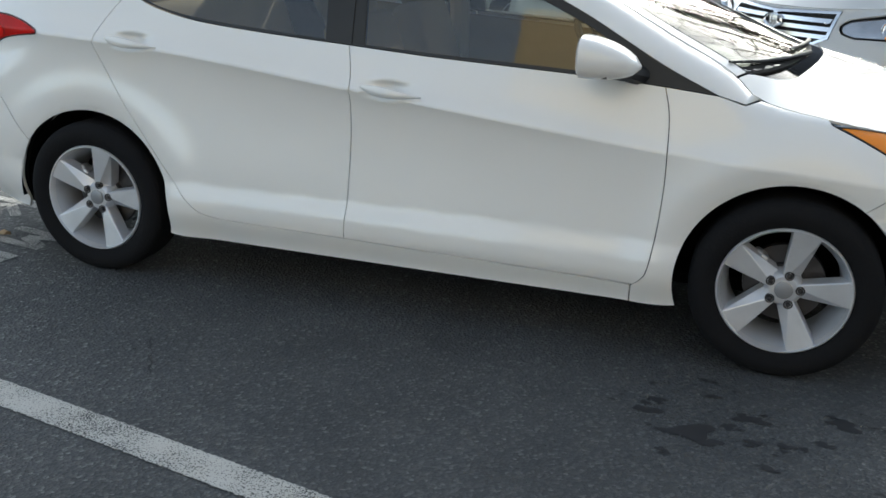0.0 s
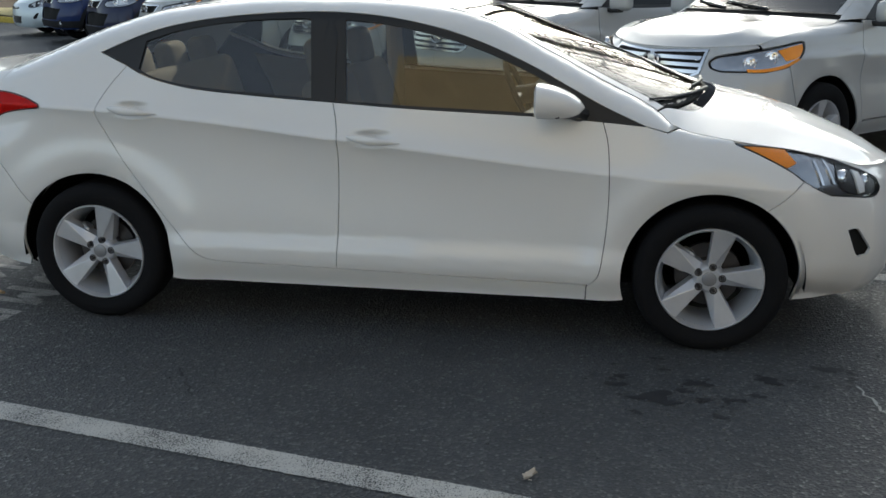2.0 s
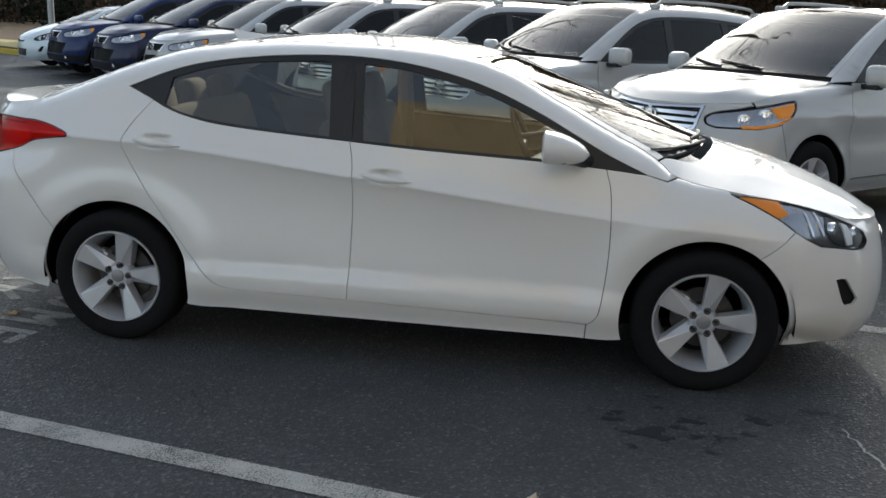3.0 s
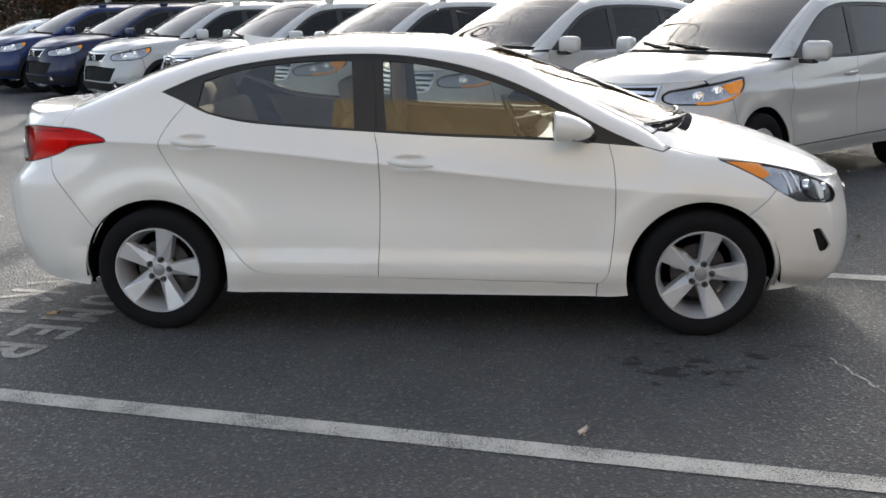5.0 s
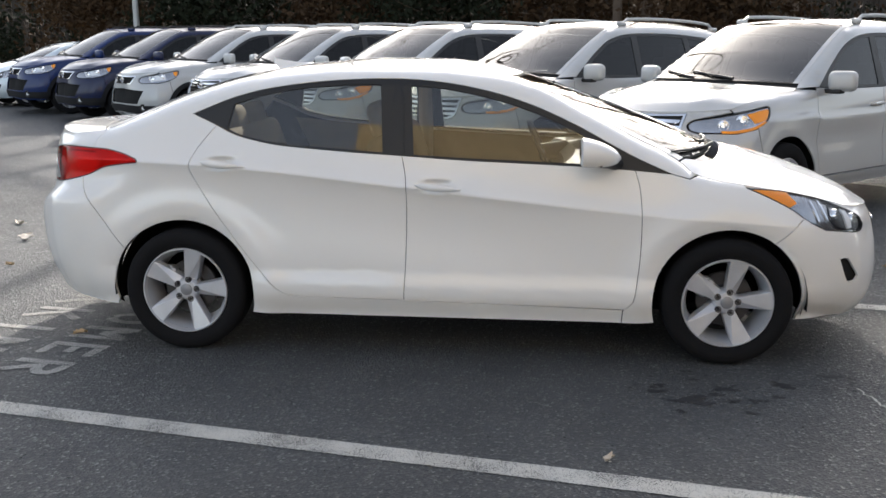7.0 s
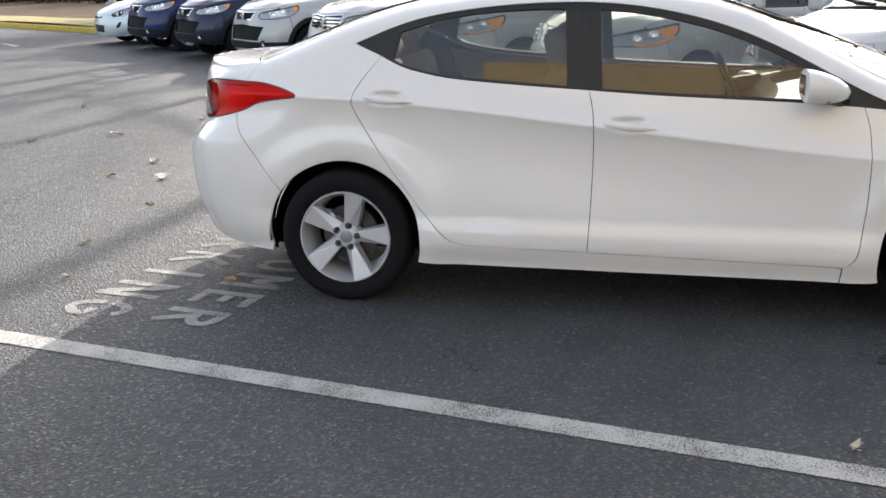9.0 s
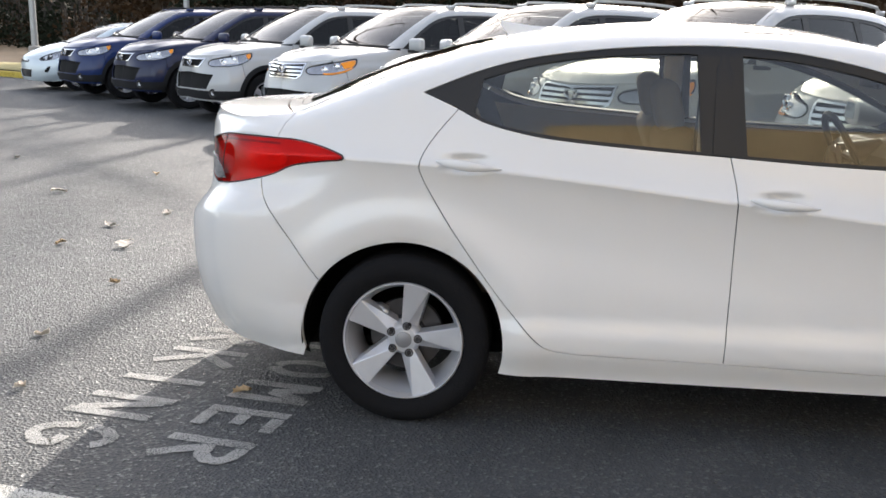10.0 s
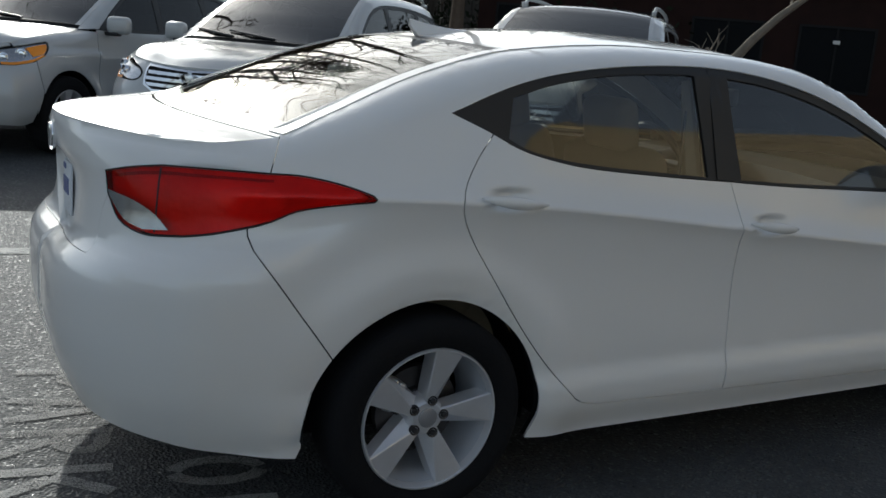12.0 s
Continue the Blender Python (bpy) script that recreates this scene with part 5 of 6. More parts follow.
        mir = part("door_mirror", MB().box(mx, -(mh + 0.15) * sg, mz + 0.02, 0.11, 0.24, 0.17, 0.05, Matrix.Rotation(radians(-12 * sg), 4, "Z")), paintwork, car, "body-coloured door mirror")
        part("mirror_foot", MB().box(mx + 0.01, -(mh + 0.06) * sg, mz - 0.065, 0.09, 0.20, 0.04, 0.015), "trim", mir)
        for door, hx in ((df, 1.28), (dr, 0.38)):
            hh = S.h_at(hx, 0.985)
            part("door_handle", MB().tube([(hx - 0.10, -(hh - 0.005) * sg, 0.985), (hx - 0.07, -(hh + 0.028) * sg, 0.987), (hx + 0.07, -(hh + 0.028) * sg, 0.983), (hx + 0.10, -(hh - 0.005) * sg, 0.98)], [0.012, 0.016, 0.016, 0.012], 8), paintwork, door)
        xs = np.linspace(-0.62, 1.22, 14)
        top_z = [float(SUV_RAIL(x, 2)) + 0.075 - 0.07 * smooth01((abs(x - 0.30) - 0.78) / 0.15) for x in xs]
        rail = part("roof_rail", MB().tube([(x, -(float(SUV_RAIL(x, 1)) - 0.02) * sg, z) for x, z in zip(xs, top_z)], 0.017, 8), "trim" if paintwork != "suv_white" else "pole", car, "grey roof rail")
        for x in (-0.58, 1.18):
            part("rail_foot", MB().box(x, -(float(SUV_RAIL(x, 1)) - 0.02) * sg, float(SUV_RAIL(x, 2)) + 0.03, 0.16, 0.036, 0.05, 0.016), paintwork, rail)
        for cx in (0.0, 2.7):
            wheel_well(car, cx, 0.37, R, 0.90, 1 if side > 0 else -1)
            wheel(car, cx, side * 0.935, 0.362, 0.362, 0.235, 0.225, side, 5 if style == "slats" else 6, 90.0, fancy=False)
        # fog lamps
        c = S.low(np.array([3.36]), np.array([0.535 if style == "slats" else 0.43]), 0.0)[0]
        q = Matrix.Translation((c[0], c[1] * sg, c[2])) @ Vector((0.75, -0.65 * sg, 0.0)).to_track_quat("-Y", "Z").to_matrix().to_4x4()
        fog = part("fog_lamp", MB().lathe([(0.0, -0.004), (0.030, -0.008), (0.034, 0.004)], 20, q), "lamp_bowl", car, "round clear fog lamp")
        part("fog_bezel", MB().lathe([(0.036, -0.006), (0.060, -0.012), (0.075, 0.012)], 20, q), "trim", fog)
    up = (0, 0, 1)
    box = lambda a, b, e=1.0: straight([(a, -e), (b, -e)], 0.08) + straight([(b, -e), (b, e)], 0.1) + straight([(b, e), (a, e)], 0.08) + straight([(a, e), (a, -e)], 0.1)
    part("roof", patch(S.top, box(-0.80, 1.36, 0.999), 0.08, 0.08, out=up), paintwork, car)
    part("windscreen_surround", patch(S.top, box(1.365, 2.31, 0.999), 0.06, 0.08, out=up, holes=[box(1.385, 2.285, 0.94)]), "trim", car)
    part("windscreen", patch(S.top, box(1.375, 2.295, 0.955), 0.06, 0.08, out=up, lip=0.0), "suv_screen", car, "wide windscreen").visible_shadow = False
    for sg in (-1, 1):
        part("pillar_edge", patch(lambda a, b: S.top(a, b) + np.array((0, 0, 0.003)), straight([(1.35, sg * 0.945), (2.31, sg * 0.945)], 0.06) + straight([(2.31, sg), (1.35, sg)], 0.06), 0.05, 0.03, out=up, lip=0.004), paintwork, car)
    part("cowl", patch(lambda a, b: S.top(a, b) - np.array((0, 0, 0.01)), box(2.30, 2.38, 0.98), 0.04, 0.08, out=up, lip=0.02), "matt_black", car)
    for yy in (0.3, -0.25):
        c = S.top(np.array([2.30, 2.25, 2.20]), np.array([yy, yy - 0.35, yy - 0.7]))
        part("wiper", MB().tube([tuple(p + (0, 0, 0.014)) for p in c], [0.012, 0.010, 0.008], 6), "trim", car)

    def hood_fn(a, b):
        p = S.top(a, b)
        p[..., 2] += 0.014 * np.exp(-((np.abs(b) - 0.60) / 0.15) ** 2) * smooth01((a - 2.35) / 0.3) * smooth01((3.2 - a) / 0.2)
        return p
    part("bonnet", patch(hood_fn, box(2.375, 3.195, 0.997), 0.04, 0.05, out=up), paintwork, car)
    gback = MB()
    for side in (-1, 1):
        patch(low_in(S, 0.02), inset(gr_out, -0.006), 0.05, 0.04, side=side, lip=0.0, mb=gback)
    gr = part("grille", gback, "matt_black", car, "dark grille")
    gf = MB()
    for side in (-1, 1):
        patch(low_in(S, -0.006), gr_out, 0.04, 0.04, side=side, lip=0.03, holes=[inset(gr_out, 0.016)], mb=gf)
    part("grille_surround", gf, "chrome", gr, "chrome grille surround")
    if style == "slats":
        for i in range(3):
            z0 = 0.795 + 0.048 * i
            sm = MB()
            for side in (-1, 1):
                patch(low_in(S, -0.002), straight([(3.50 if i else 3.53, z0), (uf, z0 - 0.004), (uf, z0 + 0.022), (3.49, z0 + 0.026), (3.50 if i else 3.53, z0)], 0.03), 0.05, 0.03, side=side, lip=0.016, mb=sm)
            part("grille_slat", sm, "chrome", gr, "chrome grille slat")
    mm = MB()
    for side in (-1, 1):
        patch(low_in(S, 0.04), inset(mouth, -0.008), 0.05, 0.04, side=side, lip=0.0, mb=mm)
    part("lower_intake", mm, "matt_black", car, "black lower intake")
    ex = float(S.low(np.array([uf]), np.array([0.87]))[0][0])
    q = Matrix.Translation((ex + 0.010, 0, 0.875)) @ Matrix.Rotation(radians(-90), 4, "Z") @ Matrix.Diagonal((1, 1, 0.58, 1))
    part("front_emblem", MB().lathe([(0.062, 0.006), (0.074, -0.008), (0.082, 0.006)], 28, q).box(ex + 0.006, 0.028, 0.875, 0.012, 0.014, 0.06, 0.003).box(ex + 0.006, -0.028, 0.875, 0.012, 0.014, 0.06, 0.003).box(ex + 0.006, 0, 0.875, 0.012, 0.05, 0.012, 0.003), "chrome", gr, "chrome oval emblem")
    part("floor_pan", MB().box(1.25, 0, 0.33, 3.6, 1.4, 0.06, 0.02), "cavity", car, "dark underbody")
    part("tailgate", MB().box(-0.72, 0, 1.0, 0.05, 1.3, 0.9, 0.02), "cavity", car)
    for y in (-0.42, 0.42):
        for x, nm in ((1.30, "front_seat"), (0.35, "rear_seat")):
            st = part(nm, MB().box(x, y, 0.72, 0.5, 0.52, 0.18, 0.06).box(x - 0.28, y, 1.02, 0.15, 0.50, 0.62, 0.06, Matrix.Rotation(radians(-15), 4, "Y")), "seat_grey", car, "grey seat")
            part("headrest", MB().box(x - 0.38, y, 1.39, 0.10, 0.26, 0.18, 0.04), "seat_grey", st)
    part("dashboard", MB().box(2.05, 0, 0.98, 0.50, 1.45, 0.24, 0.08), "dash", car, "dark dashboard")
    part("rear_view_mirror", MB().box(1.62, 0, 1.47, 0.03, 0.24, 0.07, 0.015), "dash", car)
    # near-black sheet inside the skin, so that the gaps look shaded
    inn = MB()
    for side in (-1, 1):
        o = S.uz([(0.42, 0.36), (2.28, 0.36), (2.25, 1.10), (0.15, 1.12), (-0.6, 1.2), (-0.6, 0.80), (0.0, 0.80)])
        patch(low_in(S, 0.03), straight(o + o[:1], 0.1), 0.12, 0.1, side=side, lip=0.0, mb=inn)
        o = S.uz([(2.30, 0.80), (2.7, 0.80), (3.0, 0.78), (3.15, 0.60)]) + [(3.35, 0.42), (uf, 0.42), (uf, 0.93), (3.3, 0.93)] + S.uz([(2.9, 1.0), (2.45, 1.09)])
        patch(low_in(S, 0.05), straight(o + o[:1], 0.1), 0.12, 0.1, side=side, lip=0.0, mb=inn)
    part("inner_shell", inn, "cavity", car, "inner sheet, near black for the shade in the gaps")
    return car


# ---- ground and markings ----
gm = MB()
gx = [-400, -60, -25, -8, 0, 8, 25, 60, 400]
gm.add([(x, y, 0.0) for y in gx for x in gx], [(j * 9 + i, j * 9 + i + 1, (j + 1) * 9 + i + 1, (j + 1) * 9 + i) for j in range(8) for i in range(8)])
obj("ground", gm, "asphalt", smooth=False, label="dark worn asphalt of a car park", category="ground", kind="structure")


def ribbon(pts, w, z=0.004, mb=None, wave=0.0):
    """A flat strip along a line on the ground."""
    mb = mb or MB()
    p = np.array(pts, float)
    d = np.gradient(p, axis=0)
    d /= np.linalg.norm(d, axis=1)[:, None]
    n = np.stack([-d[:, 1], d[:, 0]], 1)
    ww = np.full(len(p), w / 2) if not hasattr(w, "__len__") else np.array(w) / 2
    jit = np.random.RandomState(len(p)).uniform(-wave, wave, (2, len(p)))
    a, b = p + n * (ww + jit[0])[:, None], p - n * (ww + jit[1])[:, None]
    vs = [(*q, z) for q in a] + [(*q, z) for q in b]
    k = len(p)
    return mb.add(vs, [(i, k + i, k + i + 1, i + 1) for i in range(k - 1)])


def line_pts(a, b, n=60):
    return [tuple(np.array(a) + (np.array(b) - np.array(a)) * i / n) for i in range(n + 1)]


BAY = -0.184
for x0, x1, y0 in ((-1.95, 4.6, -0.700), (-0.55, 4.1, 2.095)):
    y = lambda x: y0 + BAY * (x + 1.4)
    obj("bay_line", ribbon(line_pts((x0, y(x0)), (x1, y(x1)), 900), 0.118, wave=0.0022), "line", smooth=False, label="worn white painted bay line on asphalt", category="road marking", group="bay lines", kind="structure")
# three short pale strips on the ground, in the line material
for a, b in (((5.05, 6.48), (5.95, 5.72)), ((-1.5, 3.66), (0.1, 3.36)), ((-13.6, 16.9), (-12.6, 16.0))):
    obj("bay_line", ribbon(line_pts(a, b, 20), 0.14, wave=0.004), "line", smooth=False, label="short pale strip on asphalt", category="road marking", group="bay lines", kind="structure")

# stencilled letters; strokes in a cell 0.62 wide and 1 high
RING = lambda a0, a1, cx=0.31, cy=0.5, rx=0.24, ry=0.42, n=10: [(cx + rx * math.cos(radians(a0 + (a1 - a0) * i / n)), cy + ry * math.sin(radians(a0 + (a1 - a0) * i / n))) for i in range(n + 1)]
GLYPHS = {
    "C": [RING(75, 172), RING(188, 285)],
    "U": [[(0.08, 1.0), (0.08, 0.35)], RING(188, 352, cy=0.36, ry=0.28), [(0.54, 1.0), (0.54, 0.35)]],
    "S": [RING(45, 255, cy=0.70, ry=0.22), RING(75, -140, cy=0.28, ry=0.22)],
    "T": [[(0.0, 0.93), (0.62, 0.93)], [(0.31, 0.84), (0.31, 0.0)]],
    "O": [RING(98, 262), RING(82, -82)],
    "M": [[(0.07, 0.0), (0.07, 1.0)], [(0.55, 0.0), (0.55, 1.0)], [(0.14, 0.92), (0.31, 0.45)], [(0.48, 0.92), (0.31, 0.45)]],
    "E": [[(0.10, 0.0), (0.10, 1.0)], [(0.20, 0.92), (0.60, 0.92)], [(0.20, 0.50), (0.48, 0.50)], [(0.20, 0.08), (0.60, 0.08)]],
    "R": [[(0.08, 0.0), (0.08, 1.0)], [(0.17, 0.92), (0.40, 0.90), (0.52, 0.80), (0.52, 0.66), (0.40, 0.55), (0.17, 0.52)], [(0.26, 0.46), (0.56, 0.0)]],
    "P": [[(0.08, 0.0), (0.08, 1.0)], [(0.17, 0.92), (0.40, 0.90), (0.52, 0.78), (0.50, 0.62), (0.38, 0.50), (0.17, 0.48)]],
    "A": [[(0.04, 0.0), (0.28, 1.0)], [(0.58, 0.0), (0.34, 1.0)], [(0.20, 0.32), (0.42, 0.32)]],
    "K": [[(0.08, 0.0), (0.08, 1.0)], [(0.20, 0.50), (0.56, 1.0)], [(0.24, 0.50), (0.58, 0.0)]],
    "I": [[(0.31, 0.0), (0.31, 1.0)]],
    "N": [[(0.07, 0.0), (0.07, 1.0)], [(0.55, 0.0), (0.55, 1.0)], [(0.14, 0.92), (0.48, 0.08)]],
    "G": [RING(50, 172), RING(188, 320), [(0.34, 0.44), (0.54, 0.44), (0.54, 0.20)]],
}
words = thing("bay_lettering", "worn white stencilled letters painted on asphalt", "road marking")
tagged(words, kind="structure")


def stencil(text, last, high, pitch):
    """Letters whose last one has its foot at last; they are read from behind the car."""
    along = Vector((-0.17, -0.985)).normalized()
    upward = Vector((0.985, -0.17)).normalized()
    for i, ch in enumerate(text):
        o = Vector(last) - along * pitch * (len(text) - 1 - i)
        mb = MB()
        for k, st in enumerate(GLYPHS[ch]):
            pts = []
            for a, b in zip(st, st[1:]):
                pts += [(a[0] + (b[0] - a[0]) * k2 / 4, a[1] + (b[1] - a[1]) * k2 / 4) for k2 in range(4)]
            pts.append(st[-1])
            w = [tuple(o + along * (px - 0.31) * high * 0.98 + upward * py * high) for px, py in pts]
            ribbon(w, 0.052, 0.0042 + 0.0002 * k, mb, 0.003)
        part("letter", mb, "letters" if text[0] == "C" or i > 2 else "letters_worn", words, smooth=False)


stencil("CUSTOMER", (-0.795, -0.315), 0.325, 0.283)
stencil("PARKING", (-1.30, -0.265), 0.355, 0.292)

# cracks, drips and leaves
rnd = random.Random(5)


def wander(a, b, n, amp):
    p = [Vector(a) + (Vector(b) - Vector(a)) * i / n for i in range(n + 1)]
    return [tuple(q + Vector((rnd.uniform(-amp, amp), rnd.uniform(-amp, amp)))) for q in p]


for a, b, w in (((3.24, -0.28), (3.33, -0.62), 0.012), ((3.33, -0.62), (3.42, -0.95), 0.009), ((3.42, -0.95), (3.30, -1.25), 0.006)):
    obj("ground_crack", ribbon(wander(a, b, 14, 0.012), w, 0.003, wave=0.003), "crack", smooth=False, label="pale filled crack in the asphalt", category="crack", kind="structure")
for a, b in (((2.92, -0.24), (3.24, -0.28)), ((-4.4, 5.2), (-2.2, 4.3)), ((0.55, -0.45), (0.75, -0.75))):
    obj("ground_crack", ribbon(wander(a, b, 16, 0.010), 0.005, 0.003, wave=0.004), "oil", smooth=False, label="thin dark crack in the asphalt", category="crack", kind="structure")


def blot(cx, cy, r, seed):
    rr = random.Random(seed)
    n = 22
    ph = [rr.uniform(0, 6.28) for _ in range(4)]
    rim = []
    for i in range(n):
        a = 2 * math.pi * i / n
        q = r * (1 + 0.28 * math.sin(2 * a + ph[0]) + 0.22 * math.sin(3 * a + ph[1]) + 0.15 * math.sin(5 * a + ph[2]) + rr.uniform(-0.1, 0.1))
        rim.append((cx + 1.25 * q * math.cos(a), cy + 0.75 * q * math.sin(a), 0.0022 + 0.00003 * seed))
    return MB().add([(cx, cy, 0.0022 + 0.00003 * seed), *rim], [(0, 1 + i, 1 + (i + 1) % n) for i in range(n)])


for i, (x, y, r) in enumerate(((2.48, -0.48, 0.055), (2.42, -0.50, 0.03), (2.53, -0.53, 0.028), (2.65, -0.34, 0.035), (2.33, -0.39, 0.03), (2.92, -0.27, 0.04), (2.58, -0.41, 0.02), (2.75, -0.47, 0.02), (3.17, -0.12, 0.04), (2.86, -0.42, 0.022), (2.70, -0.62, 0.02), (2.40, -0.62, 0.015), *((2.2 + 1.1 * rnd.random(), -0.66 + 0.56 * rnd.random(), 0.006 + 0.012 * rnd.random()) for _ in range(30)))):
    obj("oil_stain", blot(x, y, r, i), "oil", smooth=False, label="dark oily drip stain on asphalt", category="stain", group="oil stains", kind="structure")


def leaf(x, y, size, turn, seed, material, label):
    rr = random.Random(seed)
    mb = MB()
    n = 9
    vs = []
    for i in range(n):
        f = i / (n - 1)
        w = size * 0.34 * math.sin(math.pi * f ** 0.8) * (1 + 0.35 * math.sin(f * 19 + seed))
        up = 0.012 + 0.018 * abs(math.sin(2.2 * f + seed)) * size / 0.1
        c = Vector((size * (f - 0.5), 0.015 * math.sin(3 * f + seed), up))
        vs += [c + Vector((0, w, 0.012 * rr.random())), c + Vector((0, 0, -0.008)), c + Vector((0, -w, 0.014 * rr.random()))]
    lowest = min(v.z for v in vs)
    m = pose(x, y, 0.001 - lowest, 0, 0, turn)
    fs = [(i * 3 + j, i * 3 + j + 1, (i + 1) * 3 + j + 1, (i + 1) * 3 + j) for i in range(n - 1) for j in range(2)]
    k = len(vs)
    vs = vs + [v + Vector((0, 0, 0.0012)) for v in vs]
    mb.add([m @ v for v in vs], fs + [tuple(i + k for i in f[::-1]) for f in fs])
    mb.tube([tuple(m @ Vector((size * 0.45, 0, 0.012))), tuple(m @ Vector((size * 0.62, 0.01, 0.016)))], 0.002, 5)
    return obj("fallen_leaf", mb, material, label=label, category="leaf", group="fallen leaves")


for i, (x, y, s, mt) in enumerate(((-2.22, 2.56, 0.15, 1), (-3.69, 4.45, 0.13, 1), (-2.63, 3.18, 0.10, 1), (-2.43, 3.7, 0.09, 1), (-2.68, 2.57, 0.07, 0), (-1.81, 0.75, 0.06, 1), (-1.55, 0.11, 0.05, 1), (-0.67, 0.20, 0.07, 2),
                                   (2.06, -1.16, 0.048, 1), (-4.31, 4.0, 0.08, 2), (-3.3, 5.6, 0.09, 0), (-5.2, 6.4, 0.10, 1), (-1.9, 1.7, 0.05, 0), (-1.2, 1.9, 0.05, 2), (4.2, 2.2, 0.05, 2), (4.0, 0.4, 0.05, 0))):
    leaf(x, y, s, rnd.uniform(0, 360), i, "leaf_pale" if mt == 1 else "leaf", ("bleached curled leaf lying on asphalt", "dry brown leaf lying on asphalt")[mt != 1])

# ---- the cars ----
sedan("parked_saloon", "white four-door saloon parked over painted bay letters", "white", pose(0, 0.8875, 0))
FWD = Vector((-0.71, -0.704)).normalized()
FRONT_A, STEP = Vector((2.53, 3.56)), Vector((-1.92, 1.90))
HEAD = math.degrees(math.atan2(FWD.y, FWD.x))
NOSE = 3.58


def row_pose(k, turn=0.0, ahead=0.0, nose=NOSE):
    f = Vector((math.cos(radians(HEAD + turn)), math.sin(radians(HEAD + turn))))
    o = FRONT_A + STEP * k - f * (nose - ahead)
    return pose(o.x, o.y, 0, 0, 0, HEAD + turn)


ROW = "cars in the facing row"
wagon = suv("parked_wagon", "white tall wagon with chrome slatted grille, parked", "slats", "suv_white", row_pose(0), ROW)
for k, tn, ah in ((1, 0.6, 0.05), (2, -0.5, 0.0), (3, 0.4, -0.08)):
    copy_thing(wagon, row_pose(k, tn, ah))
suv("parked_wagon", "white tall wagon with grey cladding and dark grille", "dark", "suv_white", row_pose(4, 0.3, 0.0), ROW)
suv("parked_wagon", "navy tall wagon with grey cladding and dark grille", "dark", "navy", row_pose(5, 0.0, 0.05), ROW)
suv("parked_wagon", "dark blue tall wagon with dark grille", "dark", "blue", row_pose(6, 0.5, 0.15), ROW)
sedan("parked_saloon", "pale silver saloon at the end of the row", "ice", row_pose(7, 1.0, 0.15, 3.60), ROW)


# ---- edges of the car park ----
def kerb(pts, wide, high, material, label):
    """A kerb with a rounded nose along a line."""
    p = np.array(pts, float)
    d = np.gradient(p, axis=0)
    d /= np.linalg.norm(d, axis=1)[:, None]
    n = np.stack([-d[:, 1], d[:, 0]], 1)
    prof = ((0.0, -0.05), (0.0, high - 0.03), (0.015, high - 0.008), (0.035, high), (wide, high), (wide, -0.05))
    vs = [(*(a + b * o), z) for a, b in zip(p, n) for o, z in prof]
    k = len(prof)
    return obj("kerb", MB().add(vs, [(i * k + j, i * k + j + 1, (i + 1) * k + j + 1, (i + 1) * k + j) for i in range(len(p) - 1) for j in range(k - 1)]), material, label=label, category="kerb", kind="structure")


kerb(line_pts((-48, 42.0), (-11.0, 19.4), 20), 0.16, 0.15, "yellow", "yellow painted kerb at the edge of the woods")
kerb(line_pts((-11.0, 24.6), (8.6, 5.4), 20), 0.16, 0.15, "concrete", "grey concrete kerb behind the parked row")
kerb(line_pts((10.5, 13.5), (44.0, 30.0), 20), 0.16, 0.15, "concrete", "pale concrete kerb beside the drive")

M["litter"] = plain("leaf_litter", (0.10, 0.070, 0.042), 0.95, scale=1.2, vary=0.5, bump=1.0, bump_scale=18.0)
M["pave"] = plain("pale_pavement", (0.42, 0.39, 0.34), 0.9, scale=2.0, vary=0.2, bump=0.3)
M["shrub"] = plain("evergreen_shrub", (0.015, 0.019, 0.010), 0.95, scale=3.0, vary=0.6)
M["brown_leaf"] = plain("brown_oak_leaf", (0.055, 0.033, 0.017), 0.95, scale=2.0, vary=0.5)
M["dead_wood"] = plain("dim_woods", (0.05, 0.042, 0.034), 0.95, scale=0.5, vary=0.5, bump=0.6, bump_scale=6.0)
# near-black brick: the wall's shade is put into its colour
M["brick_wall"] = plain("brick_darkened_for_shade", (0.024, 0.012, 0.010), 0.9, scale=3.0, vary=0.4, bump=0.3)


def bank(outline, z, material, name, label):
    """Ground raised a kerb's height, gently uneven."""
    from mathutils.geometry import delaunay_2d_cdt
    lo = clean(outline)
    q = np.array(lo)
    gu, gv = np.meshgrid(np.arange(q[:, 0].min(), q[:, 0].max(), 3.0), np.arange(q[:, 1].min(), q[:, 1].max(), 3.0))
    g = np.stack([gu.ravel(), gv.ravel()], 1)
    g = g[inside(g, lo)]
    pts = lo + [tuple(p) for p in g]
    vs, es, fs, _, _, _ = delaunay_2d_cdt([Vector(p) for p in pts], [(i, (i + 1) % len(lo)) for i in range(len(lo))], [], 0, 1e-6)
    fs = [f for f in fs if inside(np.array([np.mean([tuple(vs[i]) for i in f], 0)]), lo)[0]]
    return obj(name, MB().add([(v.x, v.y, z + 0.10 * noise.noise(Vector((v.x * 0.2, v.y * 0.2, 0.0)))) for v in vs], fs), material, label=label, category="ground", kind="structure")


bank([(-48, 42.2), (-11.1, 19.6), (-10.9, 24.75), (8.7, 5.55), (10.4, 13.6), (44, 30.2), (90, 60), (60, 110), (-70, 110), (-90, 50)], 0.16, "litter", "woodland_floor", "brown leaf litter under the trees")


